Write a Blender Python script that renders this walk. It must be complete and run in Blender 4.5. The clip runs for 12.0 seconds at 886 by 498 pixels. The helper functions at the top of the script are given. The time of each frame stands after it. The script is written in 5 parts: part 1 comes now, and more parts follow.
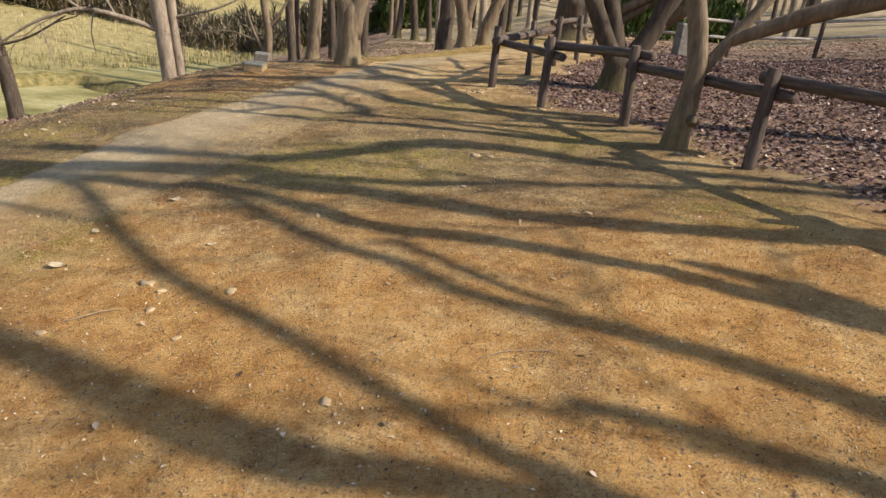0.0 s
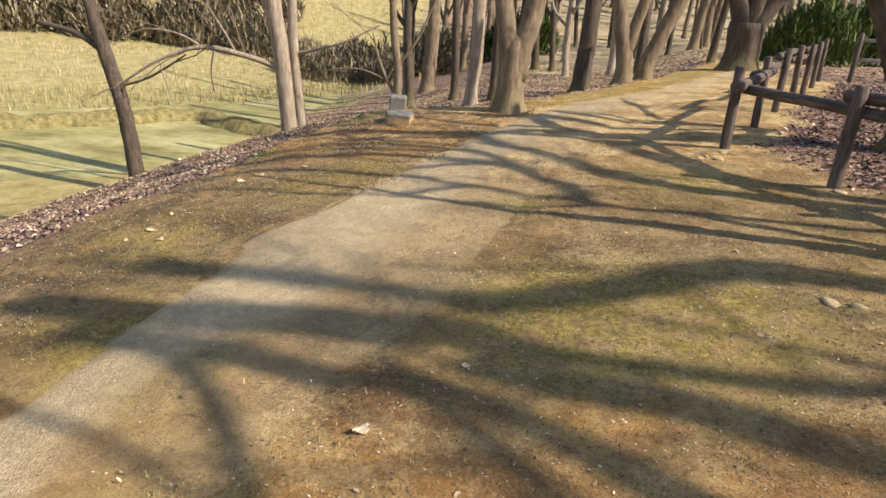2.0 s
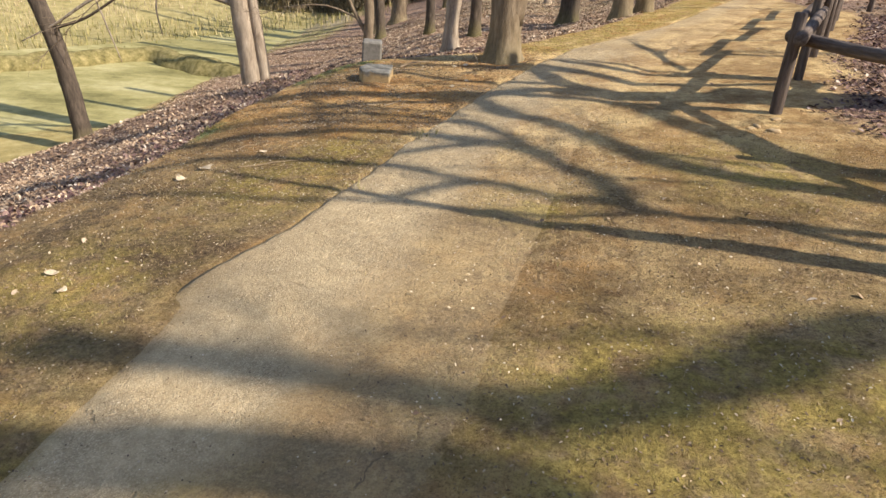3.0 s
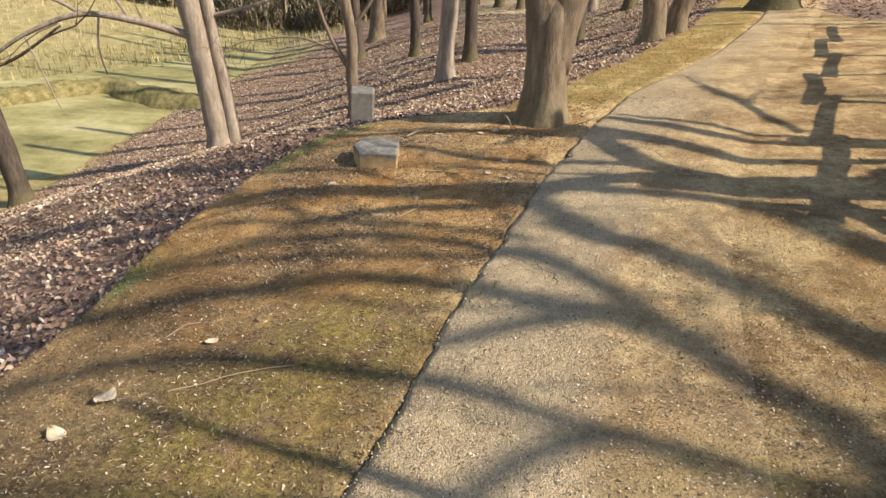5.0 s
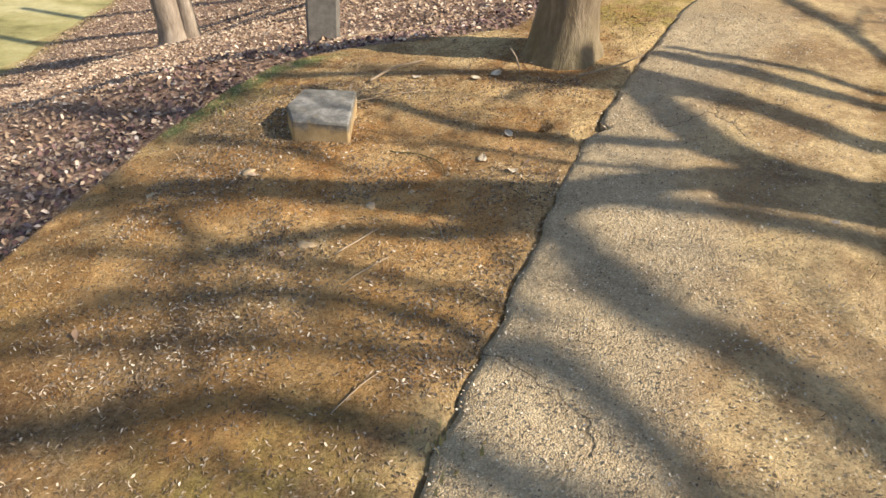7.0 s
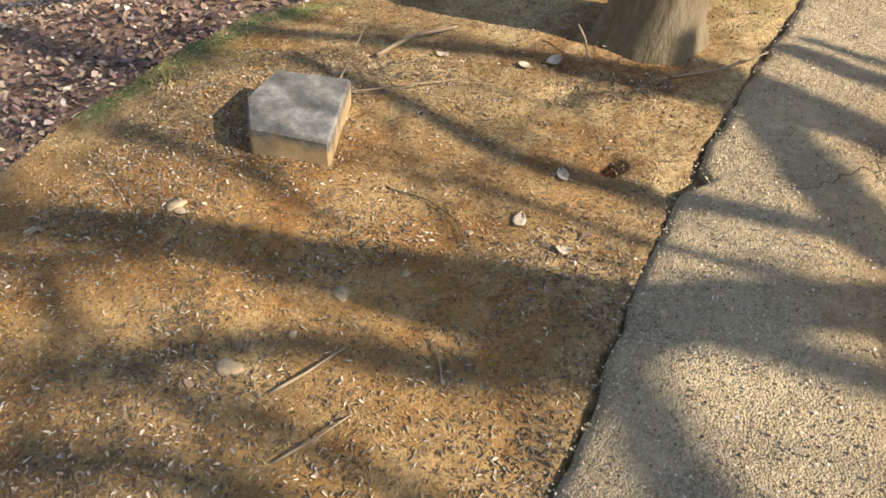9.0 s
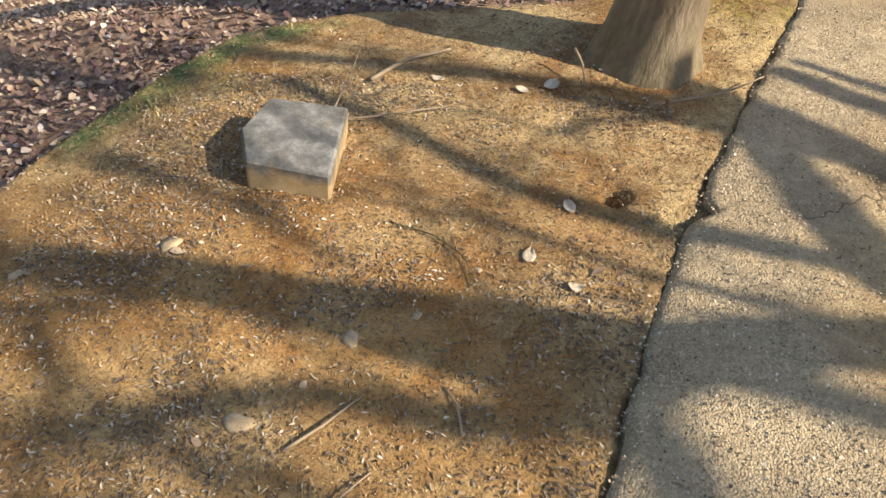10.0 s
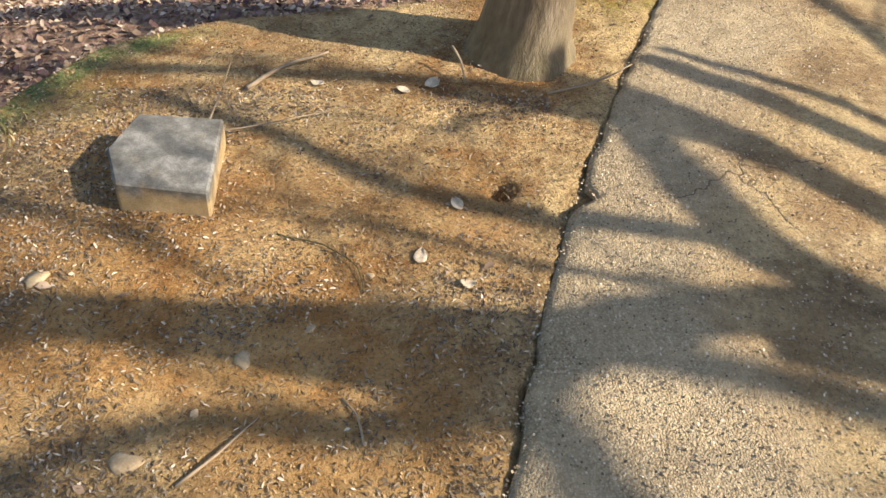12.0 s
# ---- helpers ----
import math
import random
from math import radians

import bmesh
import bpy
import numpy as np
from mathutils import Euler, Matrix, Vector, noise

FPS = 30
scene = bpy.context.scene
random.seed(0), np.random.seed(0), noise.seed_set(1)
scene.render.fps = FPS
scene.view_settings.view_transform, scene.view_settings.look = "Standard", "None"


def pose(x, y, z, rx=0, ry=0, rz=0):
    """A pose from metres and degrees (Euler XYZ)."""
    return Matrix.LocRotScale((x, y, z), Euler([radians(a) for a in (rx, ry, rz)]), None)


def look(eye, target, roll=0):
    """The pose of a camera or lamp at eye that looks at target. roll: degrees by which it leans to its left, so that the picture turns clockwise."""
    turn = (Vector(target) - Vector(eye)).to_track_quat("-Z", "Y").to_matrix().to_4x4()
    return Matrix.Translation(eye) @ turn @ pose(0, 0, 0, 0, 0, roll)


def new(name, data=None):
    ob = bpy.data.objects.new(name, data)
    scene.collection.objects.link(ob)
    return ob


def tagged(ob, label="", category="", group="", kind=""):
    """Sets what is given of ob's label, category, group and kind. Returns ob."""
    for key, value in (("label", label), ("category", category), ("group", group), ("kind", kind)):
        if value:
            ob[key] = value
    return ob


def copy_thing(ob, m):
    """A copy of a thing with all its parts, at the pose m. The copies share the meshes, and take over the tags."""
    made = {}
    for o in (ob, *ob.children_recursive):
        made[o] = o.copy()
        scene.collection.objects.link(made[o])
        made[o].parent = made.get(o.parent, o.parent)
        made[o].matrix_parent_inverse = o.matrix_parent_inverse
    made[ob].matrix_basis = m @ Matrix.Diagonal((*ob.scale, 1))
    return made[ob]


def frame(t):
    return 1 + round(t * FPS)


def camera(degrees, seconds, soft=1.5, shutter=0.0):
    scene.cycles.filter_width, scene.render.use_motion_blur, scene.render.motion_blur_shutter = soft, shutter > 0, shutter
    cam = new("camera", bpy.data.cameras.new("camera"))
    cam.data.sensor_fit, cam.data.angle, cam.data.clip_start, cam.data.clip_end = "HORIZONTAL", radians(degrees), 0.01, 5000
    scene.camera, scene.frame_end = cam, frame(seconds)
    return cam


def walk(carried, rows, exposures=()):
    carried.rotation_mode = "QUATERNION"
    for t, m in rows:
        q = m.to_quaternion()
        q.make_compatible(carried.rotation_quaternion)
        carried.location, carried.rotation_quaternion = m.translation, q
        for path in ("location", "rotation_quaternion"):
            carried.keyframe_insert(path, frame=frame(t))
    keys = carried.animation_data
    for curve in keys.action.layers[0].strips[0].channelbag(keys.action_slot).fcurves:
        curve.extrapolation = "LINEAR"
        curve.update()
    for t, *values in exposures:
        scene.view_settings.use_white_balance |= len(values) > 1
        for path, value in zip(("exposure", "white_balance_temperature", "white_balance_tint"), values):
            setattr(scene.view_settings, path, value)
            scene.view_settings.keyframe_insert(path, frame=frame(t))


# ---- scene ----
cam = camera(67.7, 12.0)
PATH = [
    (0, (0.067, -0.048, 1.424), (0.064, 1.796, 0.65), 0.5),
    (0.5, (-0.139, 0.478, 1.431), (-0.088, 2.342, 0.707), 1.0),
    (1, (-0.527, 1.052, 1.445), (-0.631, 2.908, 0.709), -0.3),
    (1.5, (-0.75, 1.597, 1.472), (-0.955, 3.458, 0.769), -1.3),
    (2, (-1.124, 2.202, 1.445), (-1.403, 4.051, 0.736), -1.3),
    (2.5, (-1.223, 2.819, 1.501), (-1.44, 4.646, 0.716), -1.6),
    (2.7, (-1.307, 3.072, 1.517), (-1.533, 4.863, 0.654), -1.8),
    (4.3, (-1.941, 4.889, 1.638), (-1.884, 6.638, 0.669), -4.2),
    (4.5, (-1.97, 5.087, 1.636), (-1.938, 6.862, 0.715), -4.8),
    (5, (-2.047, 5.639, 1.619), (-2.191, 7.422, 0.725), -3.8),
    (5.5, (-2.103, 6.098, 1.59), (-2.247, 7.82, 0.584), -3.2),
    (6, (-1.996, 6.575, 1.592), (-2.146, 8.272, 0.545), -3.5),
    (6.5, (-2.109, 6.947, 1.58), (-2.268, 8.59, 0.451), -3.7),
    (7, (-1.999, 7.31, 1.549), (-2.153, 8.897, 0.341), -3.7),
    (7.5, (-1.986, 7.654, 1.529), (-2.187, 9.185, 0.258), -3.7),
    (7.7, (-2.015, 7.802, 1.524), (-2.214, 9.311, 0.226), -2.8),
    (9.3, (-2.069, 8.558, 1.406), (-2.274, 9.937, -0.029), 0.4),
    (9.5, (-2.104, 8.571, 1.429), (-2.257, 9.95, -0.011), 1.2),
    (10, (-2.184, 8.605, 1.454), (-2.315, 10.008, 0.036), 1.5),
    (10.5, (-2.218, 8.633, 1.441), (-2.341, 10.069, 0.055), 2.6),
    (11, (-2.264, 8.658, 1.447), (-2.371, 10.069, 0.035), 4.6),
    (11.5, (-2.193, 8.657, 1.454), (-2.249, 10.07, 0.04), 3.7),
    (12, (-2.125, 8.628, 1.461), (-1.985, 10.035, 0.047), 4.2),
]
LEVEL = pose(-1.5, 0, 0, 0, -4.5, 0) @ pose(1.5, 0, 0)      # sets the path upright over the sloping ground
walk(cam, [(t, LEVEL @ look(eye, target, roll)) for t, eye, target, roll in PATH], [(0, 0.44), (1, 0.52), (2.5, 0.74), (5, 0.64), (7, 0.76), (9, 0.80), (12, 0.88)])

# ---------------- world, sun, exposure ----------------
SUN_EL, SUN_AZ = 37.5, -16.0          # degrees; azimuth measured from +x towards +y
to_sun = Vector((math.cos(radians(SUN_EL)) * math.cos(radians(SUN_AZ)),
                 math.cos(radians(SUN_EL)) * math.sin(radians(SUN_AZ)), math.sin(radians(SUN_EL))))
world = bpy.data.worlds.new("sky")
scene.world = world
world.use_nodes = True
wn = world.node_tree
sky = wn.nodes.new("ShaderNodeTexSky")
sky.sky_type = "NISHITA"
sky.sun_disc = False
sky.sun_elevation = radians(SUN_EL)
sky.sun_rotation = radians(90 - SUN_AZ)
wn.nodes["Background"].inputs["Strength"].default_value = 0.13
wn.links.new(sky.outputs[0], wn.nodes["Background"].inputs["Color"])
sun = new("sun", bpy.data.lights.new("sun", "SUN"))
sun.data.energy, sun.data.angle, sun.data.color = 5.0, radians(0.6), (1.0, 0.885, 0.725)
sun.matrix_world = look((0, 0, 30), Vector((0, 0, 30)) - to_sun)


# ---------------- materials ----------------
class Nodes:
    """A short way to write node materials."""

    def __init__(self, name, rough=0.9, spec=0.3):
        self.mat = bpy.data.materials.new(name)
        self.mat.use_nodes = True
        self.t = self.mat.node_tree
        self.bsdf = self.t.nodes["Principled BSDF"]
        self.bsdf.inputs["Roughness"].default_value = rough
        self.bsdf.inputs["Specular IOR Level"].default_value = spec
        self.co = self.t.nodes.new("ShaderNodeTexCoord").outputs["Object"]

    def link(self, a, b):
        self.t.links.new(a, b)

    def noise(self, scale, detail=4.0, rough=0.6, stretch=None):
        n = self.t.nodes.new("ShaderNodeTexNoise")
        n.inputs["Scale"].default_value, n.inputs["Detail"].default_value, n.inputs["Roughness"].default_value = scale, detail, rough
        src = self.co
        if stretch:
            m = self.t.nodes.new("ShaderNodeMapping")
            m.inputs["Scale"].default_value = stretch
            self.link(src, m.inputs["Vector"])
            src = m.outputs[0]
        self.link(src, n.inputs["Vector"])
        return n.outputs["Fac"]

    def voronoi(self, scale, feature="F1"):
        n = self.t.nodes.new("ShaderNodeTexVoronoi")
        n.feature = feature
        n.inputs["Scale"].default_value = scale
        self.link(self.co, n.inputs["Vector"])
        return n

    def ramp(self, fac, lo, hi, a=0.0, b=1.0):
        n = self.t.nodes.new("ShaderNodeMapRange")
        n.inputs["From Min"].default_value, n.inputs["From Max"].default_value = lo, hi
        n.inputs["To Min"].default_value, n.inputs["To Max"].default_value = a, b
        self.link(fac, n.inputs["Value"])
        return n.outputs[0]

    def colours(self, fac, *stops):
        n = self.t.nodes.new("ShaderNodeValToRGB")
        e = n.color_ramp.elements
        while len(e) < len(stops):
            e.new(0.5)
        for el, (p, c) in zip(e, stops):
            el.position, el.color = p, (*c, 1)
        self.link(fac, n.inputs[0])
        return n.outputs[0]

    def mix(self, fac, a, b, mode="MIX"):
        n = self.t.nodes.new("ShaderNodeMix")
        n.data_type, n.blend_type = "RGBA", mode
        for sock, v in ((n.inputs[0], fac), (n.inputs[6], a), (n.inputs[7], b)):
            if isinstance(v, (int, float)):
                sock.default_value = v
            elif isinstance(v, tuple):
                sock.default_value = (*v, 1)
            else:
                self.link(v, sock)
        return n.outputs[2]

    def math(self, op, a, b=0.0):
        n = self.t.nodes.new("ShaderNodeMath")
        n.operation = op
        n.use_clamp = op != "SUBTRACT"
        for sock, v in zip(n.inputs, (a, b)):
            if isinstance(v, (int, float)):
                sock.default_value = v
            else:
                self.link(v, sock)
        return n.outputs[0]

    def attr(self, name):
        n = self.t.nodes.new("ShaderNodeAttribute")
        n.attribute_name = name
        return n.outputs["Fac"]

    def island(self):
        return self.t.nodes.new("ShaderNodeNewGeometry").outputs["Random Per Island"]

    def each(self):
        return self.t.nodes.new("ShaderNodeObjectInfo").outputs["Random"]

    def done(self, colour, bump=None, strength=0.5, distance=0.01, rough=None):
        if isinstance(colour, tuple):
            self.bsdf.inputs["Base Color"].default_value = (*colour, 1)
        else:
            self.link(colour, self.bsdf.inputs["Base Color"])
        if bump is not None:
            n = self.t.nodes.new("ShaderNodeBump")
            n.inputs["Strength"].default_value, n.inputs["Distance"].default_value = strength, distance
            self.link(bump, n.inputs["Height"])
            self.link(n.outputs[0], self.bsdf.inputs["Normal"])
        if rough is not None:
            self.link(rough, self.bsdf.inputs["Roughness"])
        return self.mat


def soil_colour(m):
    """Sandy soil: tan, ochre and rust patches, dry brown thatch, moss, fine crumbs."""
    big, mid, fine = m.noise(0.9, 4, 0.6), m.noise(4.5, 6, 0.68), m.noise(95, 5, 0.8)
    tan = m.colours(mid, (0.30, (0.24, 0.145, 0.065)), (0.48, (0.45, 0.30, 0.135)), (0.60, (0.64, 0.46, 0.235)), (0.72, (0.78, 0.61, 0.36)))
    rust = m.colours(m.noise(7.0, 5, 0.65), (0.32, (0.30, 0.125, 0.04)), (0.5, (0.52, 0.255, 0.08)), (0.7, (0.68, 0.41, 0.16)))
    c = m.mix(m.math("MULTIPLY", m.ramp(m.math("ADD", m.math("MULTIPLY", big, 0.6), m.math("MULTIPLY", mid, 0.4)), 0.40, 0.54), m.attr("rust")), tan, rust)
    thatch = m.colours(m.noise(45, 5, 0.75), (0.32, (0.06, 0.042, 0.026)), (0.5, (0.155, 0.108, 0.063)), (0.68, (0.36, 0.27, 0.165)))
    c = m.mix(m.math("MULTIPLY", m.ramp(m.math("ADD", m.math("MULTIPLY", m.noise(1.7, 4), 0.55), m.math("MULTIPLY", m.noise(9, 5, 0.7), 0.45)), 0.36, 0.52), m.attr("thatch")), c, thatch)
    cream = m.colours(m.noise(60, 5, 0.75), (0.3, (0.60, 0.41, 0.18)), (0.6, (0.92, 0.70, 0.36)))
    pale = m.ramp(m.math("ADD", m.math("MULTIPLY", m.noise(2.1, 5, 0.6), 0.6), m.math("MULTIPLY", m.noise(12, 5, 0.7), 0.4)), 0.46, 0.58, 0.0, 0.75)
    c = m.mix(m.math("MULTIPLY", pale, m.ramp(m.attr("thatch"), 0.4, 1.0, 1.0, 0.25)), c, cream)
    ochre = m.colours(m.noise(5.0, 6, 0.7), (0.34, (0.40, 0.185, 0.055)), (0.5, (0.60, 0.33, 0.11)), (0.66, (0.76, 0.47, 0.19)))
    c = m.mix(m.math("MULTIPLY", m.ramp(m.noise(1.3, 5, 0.65), 0.38, 0.56, 0.25, 0.9), m.attr("ochre")), c, ochre)
    worn = m.colours(m.noise(1.2, 6, 0.7), (0.36, (0.66, 0.62, 0.58)), (0.52, (1.0, 1.0, 1.0)))
    c = m.mix(0.5, c, worn, "MULTIPLY")
    moss = m.colours(m.noise(30, 4), (0.35, (0.20, 0.155, 0.04)), (0.65, (0.46, 0.36, 0.10)))
    c = m.mix(m.math("MULTIPLY", m.ramp(m.noise(6.5, 5), 0.36, 0.56), m.math("MULTIPLY", m.attr("moss"), 0.8)), c, moss)
    rim = m.colours(m.noise(40, 5, 0.7), (0.35, (0.10, 0.13, 0.04)), (0.65, (0.30, 0.34, 0.13)))
    c = m.mix(m.math("MULTIPLY", m.ramp(m.noise(9, 5, 0.7), 0.36, 0.5), m.attr("rim")), c, rim)
    crumbs = m.colours(fine, (0.36, (0.34, 0.32, 0.30)), (0.47, (0.84, 0.84, 0.84)), (0.62, (1.0, 1.0, 1.0)))
    c = m.mix(0.85, c, crumbs, "MULTIPLY")
    clods = m.colours(m.noise(26, 6, 0.8), (0.36, (0.50, 0.47, 0.45)), (0.5, (0.95, 0.95, 0.95)), (0.6, (1.0, 1.0, 1.0)))
    return m.mix(0.4, c, clods, "MULTIPLY"), fine


def ground_material():
    m = Nodes("soil_grass_and_leaf_mould", 0.95, 0.15)
    c, fine = soil_colour(m)
    mould = m.colours(m.noise(28, 4, 0.7), (0.32, (0.12, 0.072, 0.05)), (0.5, (0.28, 0.18, 0.125)), (0.7, (0.48, 0.35, 0.255)))
    c = m.mix(m.attr("leafy"), c, mould)
    straw = m.colours(m.noise(0.9, 8, 0.75), (0.32, (0.19, 0.165, 0.085)), (0.5, (0.36, 0.29, 0.17)), (0.68, (0.56, 0.45, 0.30)))
    c = m.mix(m.attr("straw"), c, straw)
    green = m.colours(m.noise(2.2, 6, 0.7), (0.3, (0.19, 0.165, 0.06)), (0.55, (0.36, 0.31, 0.13)), (0.75, (0.52, 0.43, 0.22)))
    c = m.mix(m.attr("green"), c, green)
    h = m.math("ADD", m.math("MULTIPLY", m.noise(22, 6, 0.72), 0.62), m.math("MULTIPLY", fine, 0.38))
    return m.done(c, h, 1.0, 0.035)


def pavement_material():
    m = Nodes("worn_aggregate_pavement", 0.9, 0.2)
    v = m.voronoi(165)
    peb = m.colours(v.outputs["Color"], (0.1, (0.27, 0.205, 0.12)), (0.35, (0.42, 0.325, 0.195)), (0.65, (0.53, 0.42, 0.265)), (0.9, (0.70, 0.575, 0.39)))
    gap = m.ramp(v.outputs["Distance"], 0.25, 0.8, 1.0, 0.5)
    c = m.mix(0.75, peb, m.colours(gap, (0.0, (0.0, 0.0, 0.0)), (1.0, (1.0, 1.0, 1.0))), "MULTIPLY")
    dust = m.colours(m.noise(14, 5, 0.7), (0.3, (0.38, 0.285, 0.16)), (0.7, (0.68, 0.535, 0.325)))
    c = m.mix(m.ramp(m.noise(3.2, 6, 0.7), 0.36, 0.66, 0.15, 0.7), c, dust)
    stain = m.colours(m.noise(1.6, 5, 0.65), (0.3, (0.80, 0.78, 0.76)), (0.6, (1.0, 1.0, 1.0)))
    c = m.mix(0.8, c, stain, "MULTIPLY")
    soil, fine = soil_colour(m)
    cover = m.ramp(m.math("ADD", m.attr("sand"), m.math("MULTIPLY", m.noise(4.0, 6, 0.7), 0.7)), 0.45, 1.15)
    c = m.mix(cover, c, soil)
    warp = m.t.nodes.new("ShaderNodeVectorMath")
    warp.operation = "MULTIPLY_ADD"
    wn3 = m.t.nodes.new("ShaderNodeTexNoise")
    wn3.inputs["Scale"].default_value, wn3.inputs["Detail"].default_value = 5.0, 5.0
    m.link(m.co, wn3.inputs["Vector"])
    m.link(wn3.outputs["Color"], warp.inputs[0])
    warp.inputs[1].default_value = (0.35, 0.35, 0.0)
    m.link(m.co, warp.inputs[2])
    edge = m.voronoi(0.8, "DISTANCE_TO_EDGE")
    m.link(warp.outputs[0], edge.inputs["Vector"])
    crack = m.math("MULTIPLY", m.ramp(edge.outputs["Distance"], 0.0015, 0.005, 1.0, 0.0), m.ramp(m.noise(1.3, 2), 0.56, 0.62))
    c = m.mix(m.math("MULTIPLY", crack, 0.75), c, (0.10, 0.075, 0.05))
    h = m.math("SUBTRACT", m.math("MULTIPLY", gap, 0.3), crack)
    h = m.math("MULTIPLY", m.math("ADD", h, m.math("MULTIPLY", m.noise(40, 5, 0.7), 0.7)), 0.62)
    sandy = m.math("ADD", m.math("MULTIPLY", m.noise(22, 6, 0.72), 0.62), m.math("MULTIPLY", fine, 0.38))
    h = m.math("ADD", m.math("MULTIPLY", h, m.math("SUBTRACT", 1.0, cover)), m.math("MULTIPLY", sandy, cover))
    return m.done(c, h, 1.0, 0.035)


def bark_material(name, dark, mid, light, moss=0.0):
    m = Nodes(name, 0.92, 0.15)
    streak = m.noise(14, 6, 0.7, (1.0, 1.0, 0.22))
    blot = m.noise(3.0, 4, 0.6)
    c = m.colours(streak, (0.3, dark), (0.52, mid), (0.74, light))
    c = m.mix(m.ramp(blot, 0.4, 0.7, 0.0, 0.55), c, tuple(0.55 * v for v in light))
    if moss:
        c = m.mix(m.math("MULTIPLY", m.attr("foot"), moss), c, m.colours(m.noise(25, 4), (0.3, (0.10, 0.10, 0.02)), (0.7, (0.30, 0.27, 0.06))))
    return m.done(c, m.math("ADD", m.math("MULTIPLY", streak, 0.7), m.math("MULTIPLY", m.noise(60, 4, 0.7, (1, 1, 0.4)), 0.3)), 0.9, 0.025)


def log_material():
    m = Nodes("weathered_fence_log", 0.85, 0.2)
    g = m.noise(30, 6, 0.65, (1.0, 1.0, 0.12))
    c = m.colours(g, (0.3, (0.045, 0.035, 0.03)), (0.5, (0.105, 0.082, 0.07)), (0.72, (0.20, 0.165, 0.145)))
    c = m.mix(0.35, c, m.colours(m.each(), (0.0, (0.65, 0.6, 0.6)), (1.0, (1.0, 1.0, 1.0))), "MULTIPLY")
    return m.done(c, g, 0.7, 0.012)


def stone_material(name, lo, hi):
    m = Nodes(name, 0.8, 0.3)
    n = m.noise(9, 6, 0.7)
    c = m.colours(n, (0.33, lo), (0.6, hi), (0.78, tuple(min(0.8, 1.35 * v) for v in hi)))
    grit = m.noise(160, 3, 0.6)
    c = m.mix(0.5, c, m.colours(grit, (0.35, (0.6, 0.6, 0.6)), (0.6, (1.0, 1.0, 1.0))), "MULTIPLY")
    return m.done(c, m.math("ADD", m.math("MULTIPLY", n, 0.5), m.math("MULTIPLY", grit, 0.5)), 0.5, 0.006)


def scatter_material(name, *stops, rough=0.85):
    m = Nodes(name, rough, 0.25)
    c = m.colours(m.island(), *stops)
    return m.done(m.mix(0.4, c, m.colours(m.noise(40, 3), (0.3, (0.55, 0.5, 0.5)), (0.65, (1.0, 1.0, 1.0))), "MULTIPLY"))


MAT_GROUND = ground_material()
MAT_PAVE = pavement_material()
MAT_BARK = bark_material("grey_brown_bark", (0.085, 0.062, 0.042), (0.19, 0.145, 0.10), (0.34, 0.27, 0.195), 0.2)
MAT_DARKBARK = bark_material("dark_brown_bark", (0.035, 0.028, 0.022), (0.09, 0.07, 0.055), (0.17, 0.135, 0.105), 0.3)
MAT_PALEBARK = bark_material("pale_grey_bark", (0.15, 0.115, 0.085), (0.31, 0.25, 0.19), (0.48, 0.41, 0.33))
MAT_LOG = log_material()
def block_material():
    m = Nodes("weathered_concrete", 0.9, 0.15)
    n, grit = m.noise(9, 6, 0.7), m.noise(160, 3, 0.6)
    c = m.colours(n, (0.36, (0.10, 0.095, 0.083)), (0.5, (0.17, 0.163, 0.143)), (0.66, (0.33, 0.315, 0.28)))
    sep = m.t.nodes.new("ShaderNodeSeparateXYZ")
    m.link(m.co, sep.inputs[0])
    # ochre over the sides, fading out unevenly just under the top
    ochre_sides = m.ramp(m.math("ADD", sep.outputs["Z"], m.math("MULTIPLY", m.noise(14, 5), 0.12)), 0.0, 0.05, 0.88, 0.0)
    c = m.mix(ochre_sides, c, m.colours(n, (0.3, (0.38, 0.265, 0.125)), (0.7, (0.58, 0.43, 0.23))))
    c = m.mix(0.5, c, m.colours(grit, (0.35, (0.6, 0.6, 0.6)), (0.6, (1.0, 1.0, 1.0))), "MULTIPLY")
    return m.done(c, m.math("ADD", m.math("MULTIPLY", n, 0.5), m.math("MULTIPLY", grit, 0.5)), 0.4, 0.005)


MAT_BLOCK = block_material()
MAT_POST = stone_material("grey_stone", (0.12, 0.112, 0.10), (0.22, 0.205, 0.18))
MAT_PEBBLE = stone_material("pale_pebble", (0.36, 0.25, 0.13), (0.54, 0.41, 0.25))
MAT_LEAF = scatter_material("fallen_leaves", (0.0, (0.15, 0.098, 0.065)), (0.35, (0.28, 0.19, 0.125)), (0.7, (0.41, 0.30, 0.20)), (0.9, (0.54, 0.42, 0.30)), (1.0, (0.74, 0.63, 0.49)))
# purplish leaves, with the shade of the trees mixed into their colour
MAT_LEAFSHADED = scatter_material("purplish_leaves_shade_toned", (0.0, (0.05, 0.027, 0.027)), (0.35, (0.11, 0.064, 0.06)), (0.65, (0.19, 0.118, 0.105)), (0.9, (0.30, 0.21, 0.18)), (1.0, (0.66, 0.57, 0.48)))
MAT_CHIP = scatter_material("chips_and_grit", (0.0, (0.09, 0.06, 0.04)), (0.45, (0.24, 0.17, 0.105)), (0.8, (0.42, 0.32, 0.20)), (1.0, (0.74, 0.64, 0.48)))
MAT_GRIT = scatter_material("soil_crumbs", (0.0, (0.17, 0.10, 0.05)), (0.4, (0.36, 0.235, 0.11)), (0.8, (0.46, 0.32, 0.155)), (1.0, (0.54, 0.41, 0.24)))
